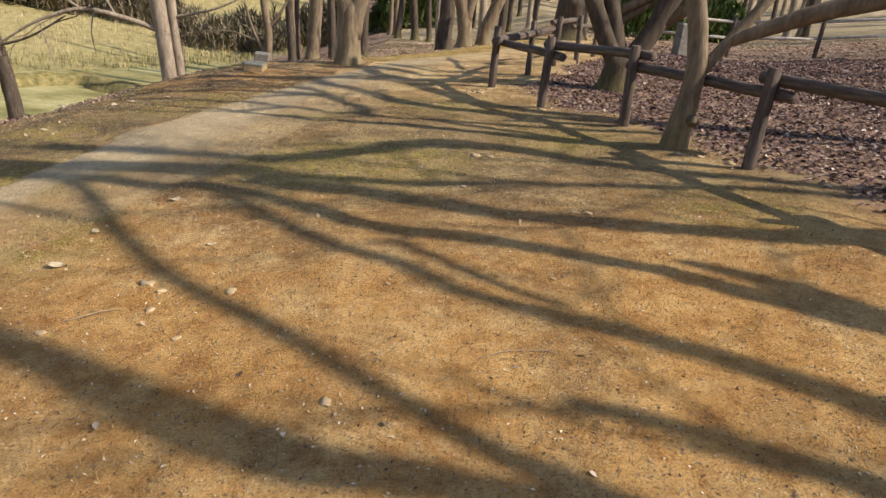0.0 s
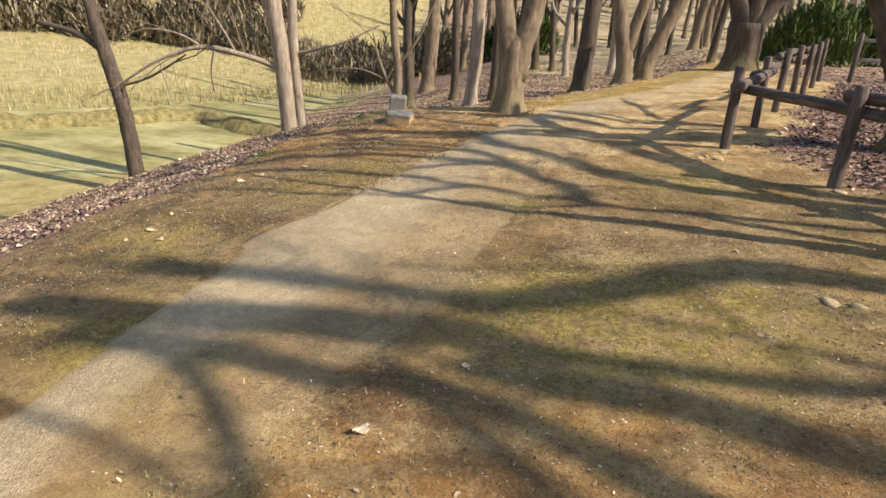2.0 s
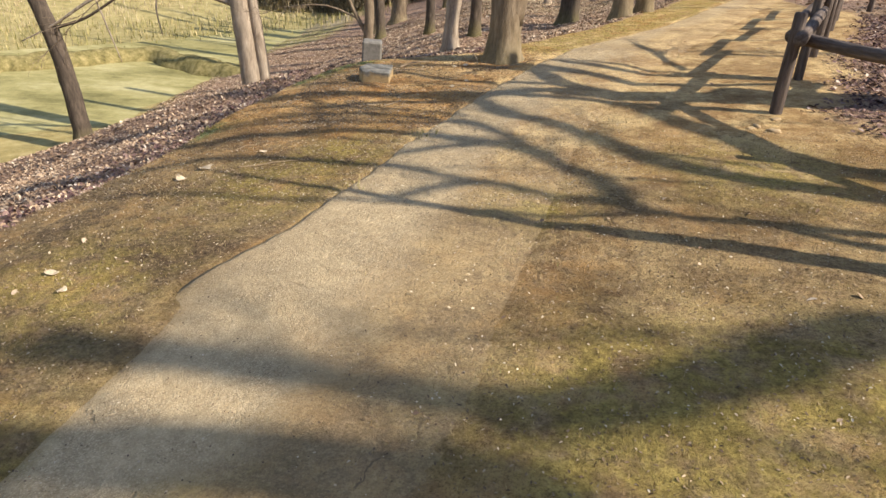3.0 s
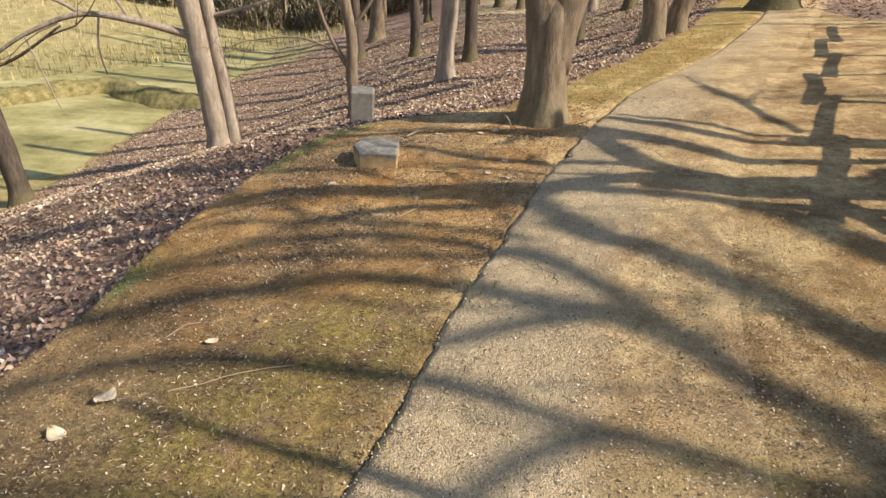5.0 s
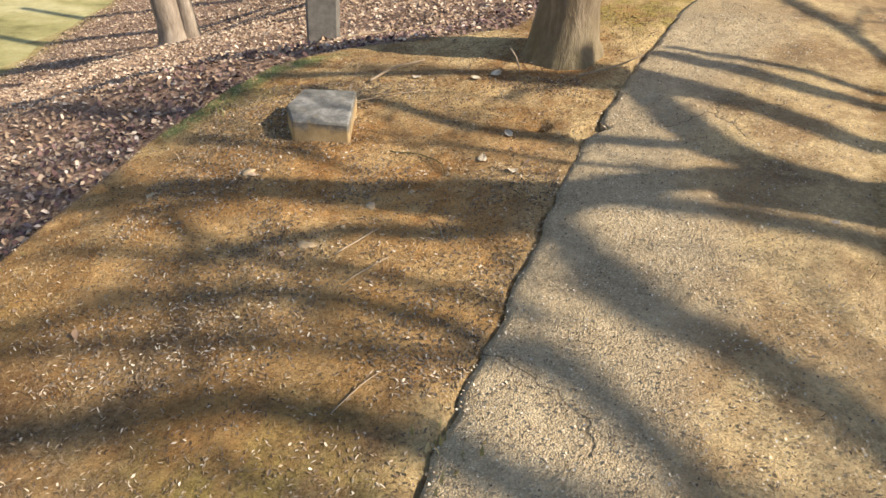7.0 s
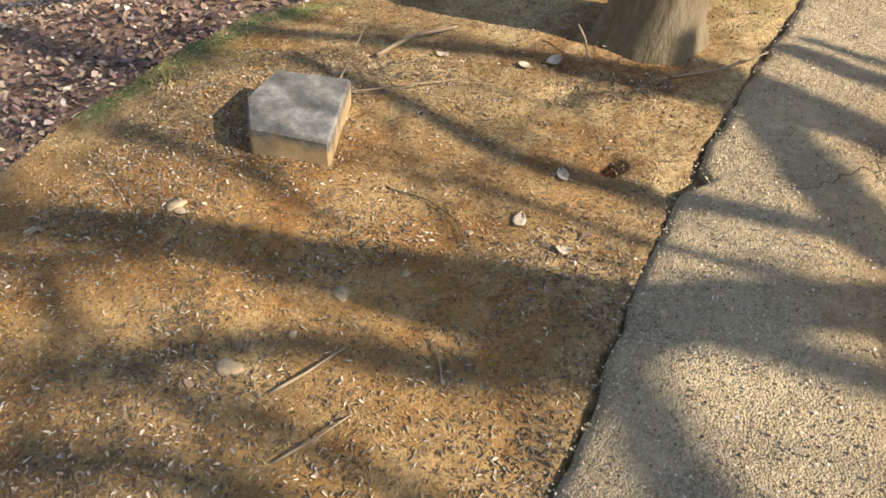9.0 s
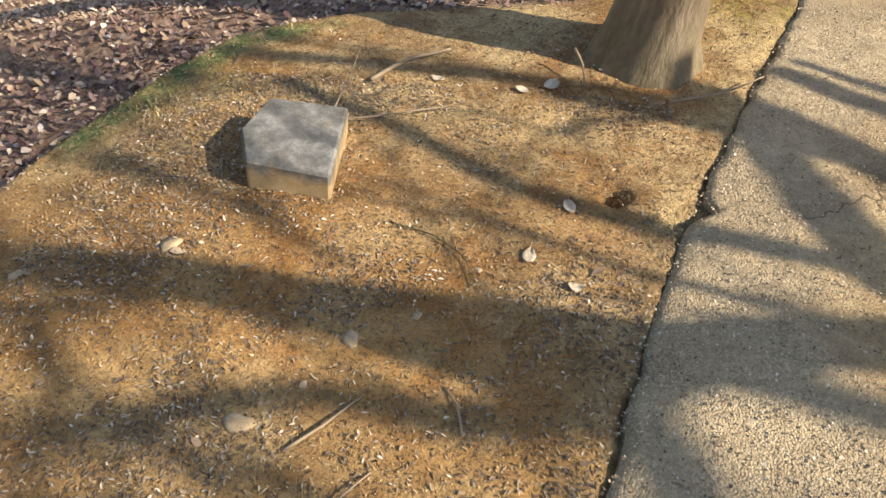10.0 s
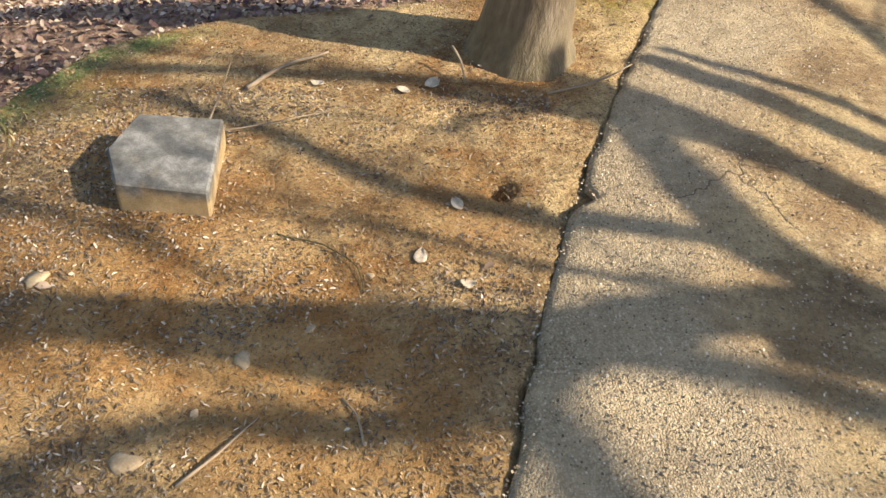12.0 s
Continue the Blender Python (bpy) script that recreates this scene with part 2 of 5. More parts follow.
MAT_DEBRIS = scatter_material("bark_crumbs", (0.0, (0.11, 0.08, 0.052)), (0.5, (0.21, 0.155, 0.10)), (0.85, (0.31, 0.24, 0.165)), (1.0, (0.70, 0.61, 0.47)))
MAT_PAVEGRIT = scatter_material("aggregate_grit", (0.0, (0.13, 0.10, 0.07)), (0.4, (0.33, 0.26, 0.17)), (0.8, (0.50, 0.41, 0.28)), (1.0, (0.74, 0.66, 0.52)))
MAT_BLADE = scatter_material("dry_stubble", (0.0, (0.17, 0.11, 0.05)), (0.5, (0.38, 0.27, 0.13)), (0.85, (0.52, 0.41, 0.22)), (1.0, (0.25, 0.26, 0.08)))
MAT_STRAW = scatter_material("tall_dry_grass", (0.0, (0.30, 0.24, 0.13)), (0.6, (0.50, 0.41, 0.26)), (1.0, (0.64, 0.55, 0.38)))
MAT_REED = scatter_material("green_waterside_grass", (0.0, (0.16, 0.15, 0.05)), (0.5, (0.32, 0.29, 0.11)), (1.0, (0.52, 0.42, 0.22)))
MAT_TWIG = scatter_material("dead_twigs", (0.0, (0.16, 0.11, 0.07)), (0.6, (0.34, 0.26, 0.17)), (1.0, (0.62, 0.53, 0.38)))
MAT_SHRUB = scatter_material("winter_shrub", (0.0, (0.10, 0.085, 0.055)), (0.6, (0.22, 0.185, 0.12)), (1.0, (0.36, 0.30, 0.20)))
MAT_BUSH = scatter_material("evergreen_leaves", (0.0, (0.05, 0.075, 0.02)), (0.6, (0.11, 0.16, 0.045)), (1.0, (0.19, 0.23, 0.07)))


def pond_material():
    m = Nodes("algae_covered_water", 0.75, 0.15)
    c = m.colours(m.noise(0.33, 7, 0.72, (1.0, 2.2, 1.0)), (0.34, (0.17, 0.155, 0.06)), (0.5, (0.33, 0.295, 0.125)), (0.66, (0.47, 0.42, 0.22)))
    c = m.mix(0.5, c, m.colours(m.noise(5.0, 5, 0.75), (0.35, (0.6, 0.6, 0.55)), (0.6, (1.0, 1.0, 1.0))), "MULTIPLY")
    return m.done(c, m.noise(6, 4, 0.6), 0.15, 0.02)


MAT_POND = pond_material()


# ---------------- small geometry tools ----------------
class Geo:
    """Vertices and faces gathered for one mesh."""

    def __init__(self):
        self.v, self.f, self.foot = [], [], []

    def tube(self, pts, radii, n=10, wobble=0.06, seed=0.0, cap=True, foot=0.0):
        """A tapered, slightly uneven tube along pts."""
        base = len(self.v)
        pts = [Vector(p) for p in pts]
        side = Vector((1, 0, 0))
        for i, p in enumerate(pts):
            d = (pts[min(i + 1, len(pts) - 1)] - pts[max(i - 1, 0)]).normalized()
            side = side - d * side.dot(d)
            if side.length < 0.05:
                side = d.orthogonal()
            side.normalize()
            up = d.cross(side)
            for k in range(n):
                a = 2 * math.pi * k / n
                w = noise.noise((math.cos(a) * 1.3 + seed, math.sin(a) * 1.3 + seed * 2, i * 0.45 + seed)) * wobble
                r = radii[i] * (1 + 2.0 * w)
                q = p + (side * math.cos(a) + up * math.sin(a)) * r
                self.v.append(q)
                self.foot.append(max(0.0, 1.0 - (q.z - foot) / 0.45))
        for i in range(len(pts) - 1):
            for k in range(n):
                a, b = base + i * n + k, base + i * n + (k + 1) % n
                self.f.append((a, b, b + n, a + n))
        if cap:
            self.f.append(tuple(base + k for k in reversed(range(n))))
            last = base + (len(pts) - 1) * n
            self.f.append(tuple(last + k for k in range(n)))

    def mesh(self, name, material, smooth=True):
        me = bpy.data.meshes.new(name)
        me.from_pydata([tuple(v) for v in self.v], [], self.f)
        me.materials.append(material)
        if len(self.foot) == len(self.v):
            me.attributes.new("foot", "FLOAT", "POINT").data.foreach_set("value", self.foot)
        if smooth:
            me.polygons.foreach_set("use_smooth", [True] * len(me.polygons))
        me.update()
        return me


def part(name, geo, material, parent=None, label="", smooth=True):
    me = geo if isinstance(geo, bpy.types.Mesh) else geo.mesh(name, material, smooth)
    ob = new(name, me)
    ob.parent = parent
    if label:
        tagged(ob, label)
    return ob


def smooth_line(pts, step=0.12):
    """A Catmull-Rom curve through pts; works on tuples of any length."""
    pts = [np.array(p, float) for p in pts]
    out = []
    for i in range(len(pts) - 1):
        a, b, c, d = pts[max(i - 1, 0)], pts[i], pts[i + 1], pts[min(i + 2, len(pts) - 1)]
        n = max(1, int(np.linalg.norm(c - b) / step))
        for k in range(n):
            t = k / n
            out.append(0.5 * (2 * b + (c - a) * t + (2 * a - 5 * b + 4 * c - d) * t * t + (3 * b - a - 3 * c + d) * t ** 3))
    out.append(pts[-1])
    return out


# ---------------- the lie of the land ----------------
BANK = [(-6.6, -30), (-6.0, -3), (-5.0, 3), (-4.5, 5.8), (-4.3, 7.4), (-4.1, 8.4), (-4.09, 9.0), (-4.02, 9.65), (-3.92, 10.1), (-3.82, 10.45), (-3.6, 11.0), (-3.4, 11.32), (-2.9, 11.62), (-1.8, 11.85), (-1.25, 12.7), (-0.55, 13.8), (0.3, 15.2), (1.6, 17.6), (3.5, 22), (6.5, 40), (10, 90)]
PATH_LEFT = [(-4.6, -14), (-3.35, 0), (-3.18, 3.5), (-3.14, 5.0), (-3.0, 6.1), (-2.64, 6.75), (-2.52, 7.16), (-2.33, 7.8), (-2.17, 8.4), (-1.98, 8.94), (-1.8, 9.5), (-1.6, 10.1), (-1.5, 10.36), (-1.16, 11.1), (-0.62, 12.25), (0.2, 13.5), (0.97, 14.6), (2.6, 17.6), (4.6, 22), (8, 30)]
PATH_RIGHT = [(-3.4, -14), (-2.15, 0), (-2.02, 3.2), (-1.7, 4.45), (-1.42, 5.1), (-1.15, 6.1), (-0.96, 6.84), (-0.85, 7.4), (-0.56, 8.64), (-0.1, 9.8), (0.34, 10.83), (0.74, 11.5), (1.4, 12.9), (2.1, 14.3), (2.9, 15.9), (3.8, 17.6), (5.4, 20.6), (7.0, 24), (10, 30)]


def along(line, y):
    return np.interp(y, [p[1] for p in line], [p[0] for p in line])


def left_of(line, x, y):
    """Signed distance to a line that runs roughly along y; positive on its left."""
    x, y = np.asarray(x, float), np.asarray(y, float)
    best = np.full(np.broadcast(x, y).shape, 1e9)
    for (x0, y0), (x1, y1) in zip(line, line[1:]):
        dx, dy = x1 - x0, y1 - y0
        t = np.clip(((x - x0) * dx + (y - y0) * dy) / (dx * dx + dy * dy), 0, 1)
        best = np.minimum(best, np.hypot(x - x0 - t * dx, y - y0 - t * dy))
    return np.where(x < along(line, y), best, -best)


def lumps(x, y, scale, seed=0):
    """Smooth random field, 0 to 1, with lumps about scale metres wide."""
    x, y = np.asarray(x, float) / scale + 37.3 * seed + 500, np.asarray(y, float) / scale + 11.7 * seed + 500
    i, j = np.floor(x), np.floor(y)
    fx, fy = x - i, y - j
    fx, fy = fx * fx * (3 - 2 * fx), fy * fy * (3 - 2 * fy)

    def h(a, b):
        s = np.sin(a * 127.1 + b * 311.7 + seed * 17.0) * 43758.5453
        return s - np.floor(s)
    return (h(i, j) * (1 - fx) + h(i + 1, j) * fx) * (1 - fy) + (h(i, j + 1) * (1 - fx) + h(i + 1, j + 1) * fx) * fy


def ramp01(v, lo, hi):
    t = np.clip((v - lo) / (hi - lo), 0, 1)
    return t * t * (3 - 2 * t)


POND_Z = -3.9
CROSS = math.tan(radians(4.5))     # the ground falls to the pond side


def land(x, y):
    """Height of the ground."""
    x, y = np.asarray(x, float), np.asarray(y, float)
    d = left_of(BANK, x, y)
    drop = np.where(d > 0, np.interp(x, [-11, -8, -5], [0.40, 0.34, 0.29]) * d * d / (d + 0.12), 0.0)
    cap = np.interp(x, [-11.5, -9, -7, -4, -2.5], [3.75, 3.15, 2.75, 1.4, 0.85])
    step = 0.15 * ramp01(d, 0.0, 0.08) * ramp01(y, 6.8, 8.4) * ramp01(11.9 - y, 0, 0.6) + 0.07 * ramp01(d, -0.6, 0.0) * ramp01(y, 4.0, 6.0) * ramp01(11.6 - y, 0, 1.0)
    drop = cap * (1 - np.exp(-np.maximum(drop, 0) / cap)) * 0.35 + np.minimum(drop, cap) * 0.65
    far = np.maximum(y - 10.5, 0)
    z = -0.035 * np.minimum(far, 30) * ramp01(far, 0, 3) * np.interp(x, [-8, -3], [0, 1]) - drop - step + CROSS * (np.clip(x, -8, 4) + 1.5)
    z = np.maximum(z, POND_Z - 0.12)
    right = np.maximum(x - along([(3.5, -30), (3.5, 4), (4.5, 10), (7.0, 16), (10, 24), (16, 40)], y), 0)
    z = z + 0.16 * right * right / (right + 1.2)
    r = -0.6 * x + 0.8 * y
    z = z + np.where(d > 3, 0.13 * np.clip(r - 39, 0, 22), 0) + 0.22 * np.maximum(np.hypot(x, y) - 55, 0)
    rough = 0.035 * (lumps(x, y, 1.3, 1) - 0.5) + 0.02 * (lumps(x, y, 0.45, 2) - 0.5) + 0.010 * (lumps(x, y, 0.12, 3) - 0.5) + 0.007 * (lumps(x, y, 0.05, 4) - 0.5)
    return z + rough * np.where(d > 0.3, 2.2, 1.0) * np.where(np.hypot(x, y) < 60, 1, 0)


def land_at(x, y):
    return float(land(x, y))


def pave_gap(x, y):
    """Distance outside the pavement's left edge; negative on the pavement."""
    return left_of(PATH_LEFT, x, y)


FENCE = [(3.6, 2.0), (3.1, 3.5), (2.45, 5.03), (1.85, 6.58), (1.15, 7.57), (0.68, 8.97), (1.3, 10.2), (1.85, 11.3), (2.45, 12.5), (3.0, 13.65), (3.55, 14.8), (4.1, 16.0)]


def build_ground():
    xs = sorted(set(np.round(np.concatenate([np.arange(-4.2, -0.6, 0.024), np.arange(-6.0, -4.2, 0.06), np.arange(-0.6, 4.0, 0.045)]), 4)))
    ys = sorted(set(np.round(np.concatenate([np.arange(6.0, 12.0, 0.024), np.arange(0.6, 6.0, 0.045), np.arange(12.0, 15.0, 0.06)]), 4)))

    def outwards(v, lim):
        step, lo, hi, a, b = 0.07, v[0], v[-1], [], []
        while hi < lim:
            step *= 1.07
            lo, hi = lo - step, hi + step
            a.append(lo), b.append(hi)
        return np.array(a[::-1] + list(v) + b)
    xs, ys = outwards(xs, 400), outwards(ys, 400)
    X, Y = np.meshgrid(xs, ys)
    Z = land(X, Y)
    g = pave_gap(X, Y)
    under = np.where(g < 0, ramp01(along(PATH_RIGHT, Y) - X, 0.1, 0.6), 0) * np.maximum(ramp01(Y, 5.5, 6.5), ramp01(-g, 0.0, 0.3))
    groove = np.exp(-((g - 0.008) / 0.022) ** 2) * ramp01(Y, 6.3, 7.8) * (0.35 + 0.65 * ramp01(lumps(X * 0, Y, 0.35, 12), 0.25, 0.6))
    Z = Z - 0.022 * groove * (0.6 + 0.8 * lumps(X, Y, 0.2, 9)) - 0.03 * under
    pit = 2.0 * np.exp(-(((X + 1.76) ** 2 + (Y - 10.40) ** 2) / 0.05 ** 2) ** 2) + 0.6 * np.exp(-((X + 1.56) ** 2 + (Y - 10.30) ** 2) / 0.06 ** 2)
    Z = Z - 0.05 * pit
    nx, ny = len(xs), len(ys)
    me = bpy.data.meshes.new("ground")
    me.vertices.add(nx * ny)
    me.vertices.foreach_set("co", np.stack([X, Y, Z], -1).ravel())
    i = np.arange((nx - 1) * (ny - 1))
    a = (i // (nx - 1)) * nx + i % (nx - 1)
    quads = np.stack([a, a + 1, a + nx + 1, a + nx], -1).ravel()
    me.loops.add(len(quads))
    me.loops.foreach_set("vertex_index", quads)
    me.polygons.add(len(i))
    me.polygons.foreach_set("loop_start", np.arange(len(i)) * 4)
    me.polygons.foreach_set("loop_total", np.full(len(i), 4))
    me.polygons.foreach_set("use_smooth", np.ones(len(i), bool))
    me.update(calc_edges=True)
    for name, field in cover(X, Y).items():
        me.attributes.new(name, "FLOAT", "POINT").data.foreach_set("value", field.ravel())
    me.materials.append(MAT_GROUND)
    return tagged(new("ground", me), "sandy dirt ground with dry grass, moss and leaf mould", "ground", kind="structure")


def leafiness(X, Y):
    d = left_of(BANK, X, Y)
    r = -left_of(FENCE, X, Y)
    jag = 0.5 * (lumps(X, Y, 0.5, 4) - 0.5) + 0.3 * (lumps(X, Y, 0.15, 5) - 0.5)
    bank = ramp01(d + jag * 0.25, -0.01, 0.12)
    side = ramp01(r + jag, 0.05, 0.5) * ramp01(17.5 - Y, 0, 2) * ramp01(np.where(Y > 8.9, r, 9), 0.0, 0.5)
    wood = ramp01(Y - 15 + 2 * jag, 0, 3) * ramp01(np.maximum(d, r - 0.5), 0.2, 0.8)
    return np.clip(bank + side + wood, 0, 1)


def cover(X, Y):
    d = left_of(BANK, X, Y)
    r = -0.6 * X + 0.8 * Y
    low = ramp01(-X - 10.6, 0, 0.8)
    field = ramp01(r, 29.5, 30.5) * ramp01(-X - 8.5 + 0.5 * lumps(X, Y, 2, 3), 0, 1.0)
    leafy = leafiness(X, Y) * (1 - np.clip(low + field, 0, 1))
    spots = [(1.98, 4.1, 0.5), (-1.0, 5.2, 0.5), (-0.7, 5.0, 0.7), (-0.2, 5.3, 0.5), (-3.6, 6.0, 0.5), (-3.0, 7.3, 0.5), (-0.85, 12.9, 0.7), (-0.95, 12.0, 0.35), (0.0, 14.6, 0.6), (1.3, 16.2, 0.7), (-2.64, 8.1, 0.4), (0.1, 7.6, 0.6), (1.2, 6.0, 0.6), (-4.05, 8.9, 0.25), (-3.42, 10.95, 0.2), (-1.3, 7.0, 0.3), (-2.9, 4.6, 0.6), (-2.2, 3.4, 0.4)]
    moss = sum(np.exp(-((X - a) ** 2 + (Y - b) ** 2) / (s * s)) for a, b, s in spots)
    left = ramp01(pave_gap(X, Y), 0.0, 0.3)
    rim = np.exp(-((d + 0.05) / 0.07) ** 2) * (ramp01(Y, 10.2, 10.6) * ramp01(11.6 - Y, 0, 0.3) + np.exp(-((Y - 8.75) / 0.25) ** 2))
    ochre = ramp01(4.6 - Y, 0, 1.8) + 0.7 * np.exp(-((X + 2.1) ** 2 + (Y - 9.25) ** 2) / 0.45 ** 2) + 0.75 * left * np.exp(-((Y - 9.4) / 1.1) ** 2)
    moss = moss + 1.2 * ramp01(pave_gap(X, Y), 0.0, 0.2) * ramp01(Y, 11.7, 12.4) * ramp01(-d, -0.2, 0.1)
    rust = np.clip(1.0 * ramp01(5.0 - Y, 0, 1.6) + 1.0 * left * ramp01(Y, 7.6, 9.0) + 0.3, 0, 1)
    thatch = np.clip(1.25 * left * ramp01(9.6 - Y, 0, 1.6) + 0.35 + 0.45 * ramp01(Y, 2.8, 4.8) * ramp01(8.5 - Y, 0, 1.5), 0, 1)
    straw = np.clip(field * ramp01(r + 3 * lumps(X, Y, 3, 7), 34.5, 37) + ramp01(Y, 22, 27) * ramp01(X + 4, 0, 2) * 0.85, 0, 1)
    green = field * ramp01(37 - r - 3 * lumps(X, Y, 3, 7), 0, 2) + low * 0.8
    return dict(rim=np.clip(1.3 * rim, 0, 1), ochre=np.clip(ochre, 0, 1), leafy=leafy, moss=np.clip(moss, 0, 1), rust=rust, thatch=thatch, straw=straw, green=np.clip(green, 0, 1))


def build_pavement():
    ys = np.concatenate([np.arange(-14, 0, 0.5), np.arange(0, 5.5, 0.08), np.arange(5.5, 13, 0.025), np.arange(13, 30, 0.2)])
    left, right = along(PATH_LEFT, ys), along(PATH_RIGHT, ys)
    jag = 0.018 * (lumps(ys * 0, ys, 0.22, 6) - 0.5) + 0.024 * (lumps(ys * 0, ys, 0.07, 7) - 0.5)
    left = left + np.where(ys > 5.0, jag, 3 * jag) + 0.07 * np.exp(-((ys - 10.36) / 0.05) ** 2)
    n = 48
    u = np.concatenate([[0.0], np.linspace(0, 1, n)])
    X = left[:, None] + (right - left)[:, None] * u
    Y = np.repeat(ys[:, None], n + 1, 1)
    crown = 0.012 - 0.037 * ramp01(u, 0.6, 1.0) - 0.012 * np.exp(-u / 0.012)
    Z = land(X, Y) + crown[None, :] * (0.2 + 0.8 * ramp01(Y, 5.0, 7.0)) - 0.004 * (1 - lumps(X, Y, 0.3, 8))
    Z = Z - 0.03 * ramp01(0.14 - u[None, :], 0, 0.14) * ramp01(6.5 - Y, 0, 1.0)
    Z[:, 0] -= 0.09
    sand = 1.1 * ramp01(u[None, :] + 0.25 * (lumps(X, Y, 0.8, 5) - 0.5), 0.2, 0.72) + 0.3 * ramp01(5.5 - Y, 0, 2.0) * ramp01(u[None, :], 0.1, 0.6)
    sand = np.clip(sand + 0.35 * ramp01(Y, 11, 13) + 0.9 * ramp01(0.16 - u[None, :], 0, 0.16) * ramp01(6.8 - Y, 0, 1.5), 0, 1.2)
    m = n + 1
    verts = np.stack([X, Y, Z], -1).reshape(-1, 3)
    faces = [(j * m + k, j * m + k + 1, (j + 1) * m + k + 1, (j + 1) * m + k) for j in range(len(ys) - 1) for k in range(m - 1)]
    me = bpy.data.meshes.new("pavement")
    me.from_pydata(verts.tolist(), [], faces)
    me.polygons.foreach_set("use_smooth", [k % (m - 1) != 0 for k in range(len(faces))])
    me.attributes.new("sand", "FLOAT", "POINT").data.foreach_set("value", sand.ravel())
    for name, field in cover(X, Y).items():
        if name in ("rust", "thatch", "moss", "rim", "ochre"):
            me.attributes.new(name, "FLOAT", "POINT").data.foreach_set("value", field.ravel())
    me.materials.append(MAT_PAVE)
    me.update()
    return tagged(new("pavement", me), "worn tan aggregate footpath half covered with sand", "path", kind="structure")


build_ground()
build_pavement()

g = Geo()
for p in [(-9, 6), (-8.6, 14), (-8.2, 18), (-8.0, 22), (-8.0, 26), (-8.0, 30.5), (-8.5, 36.0), (-12.5, 34.8), (-15.9, 30.4), (-20.5, 26.4), (-28, 21.5), (-45, 12), (-45, -10), (-14, -10)]:
    g.v.append((p[0], p[1], POND_Z))
g.f.append(tuple(range(len(g.v))))
tagged(part("pond", g, MAT_POND, smooth=False), "still pond covered with pale green algae", "pond", kind="structure")


def ridge(name, pts, width, height, label):
    """A low earth bank along pts, between the ponds."""
    q = Geo()
    line = smooth_line([(x, y) for x, y in pts], 0.25)
    prof = [(-1, -0.25), (-0.8, 0.25), (-0.4, 0.85), (0, 1.0), (0.4, 0.85), (0.8, 0.25), (1, -0.25)]
    for i, p in enumerate(line):
        d = line[min(i + 1, len(line) - 1)] - line[max(i - 1, 0)]
        nrm = np.array([-d[1], d[0]]) / np.linalg.norm(d)
        for a, b in prof:
            w = noise.noise((p[0] * 1.5, p[1] * 1.5, a * 2))
            q.v.append((p[0] + nrm[0] * a * width * (1 + 0.3 * w), p[1] + nrm[1] * a * width * (1 + 0.3 * w), POND_Z + b * height * (1 + 0.4 * w)))
    k = len(prof)
    q.f = [(i * k + j, i * k + j + 1, (i + 1) * k + j + 1, (i + 1) * k + j) for i in range(len(line) - 1) for j in range(k - 1)]
    ob = part(name, q, MAT_RIDGE)
    return tagged(ob, label, "dyke", kind="structure")


def ridge_material():
    m = Nodes("grassy_earth_bank", 0.95, 0.1)
    n = m.noise(5, 6, 0.7)
    return m.done(m.colours(n, (0.3, (0.09, 0.075, 0.03)), (0.5, (0.21, 0.18, 0.075)), (0.72, (0.38, 0.31, 0.15))), m.noise(25, 5), 0.8, 0.05)


MAT_RIDGE = ridge_material()
ridge("dyke", [(-45, 8.5), (-24, 20.0), (-18.8, 23.7), (-16.8, 25.3), (-14.7, 27.2), (-13.2, 26.6), (-11.8, 25.8), (-10.5, 25.3), (-8.5, 24.7)], 0.6, 0.45, "low grassy earth dyke between the ponds")


# ---------------- trees ----------------
def tree(name, x, y, stems, material, label, group=""):
    """A bare winter tree. stems: lists of (dx, dy, height, radius) from the foot; later stems spring from given points."""
    z = land_at(x, y)
    root = new(name)
    root.location = (x, y, z)
    tagged(root, label, "tree", group)
    for i, s in enumerate(stems):
        pts = smooth_line([(a, b, h, r) for a, b, h, r in s], 0.16)
        q = Geo()
        n = 16 if pts[0][3] > 0.06 else 8
        q.tube([p[:3] for p in pts], [max(p[3], 0.004) for p in pts], n, 0.07, seed=x + i * 3.1)
        part("trunk" if i == 0 else ("limb" if s[0][3] > 0.03 else "branch"), q, material, root)
    return root


def flare(r):
    """Foot of a trunk, sunk in the ground and spreading."""
    return [(0, 0, -0.25, r * 1.75), (0, 0, -0.02, r * 1.5), (0, 0, 0.1, r * 1.22), (0, 0, 0.3, r * 1.05)]


def twigs(rng, start, heading, length, r, depth=2):
    """Branching twig polylines from a start point."""
    out = []
    p, d = np.array(start, float), np.array(heading, float)
    d /= np.linalg.norm(d)
    pts, n = [(*p, r)], 6
    for i in range(n):
        d = d + rng.normal(0, 0.16, 3)
        d /= np.linalg.norm(d)
        p = p + d * length / n
        pts.append((*p, r * (1 - 0.75 * (i + 1) / n)))
        if depth and i in (1, 2, 3, 4):
            e = d + rng.normal(0, 0.55, 3)
            out += twigs(rng, p, e, length * rng.uniform(0.35, 0.6), r * 0.55, depth - 1)
    return [pts] + out


def crown_of(root, starts, material, seed, length=1.6, r=0.02, depth=2):
    """All the fine twigs of a tree as one crown mesh."""
    rng = np.random.default_rng(seed)
    q = Geo()
    for s, h in starts:
        for t in twigs(rng, s, h, length * rng.uniform(0.7, 1.2), r, depth):
            q.tube([a[:3] for a in t], [max(a[3], 0.003) for a in t], 4, 0.0, cap=False)
    part("crown", q, material, root)


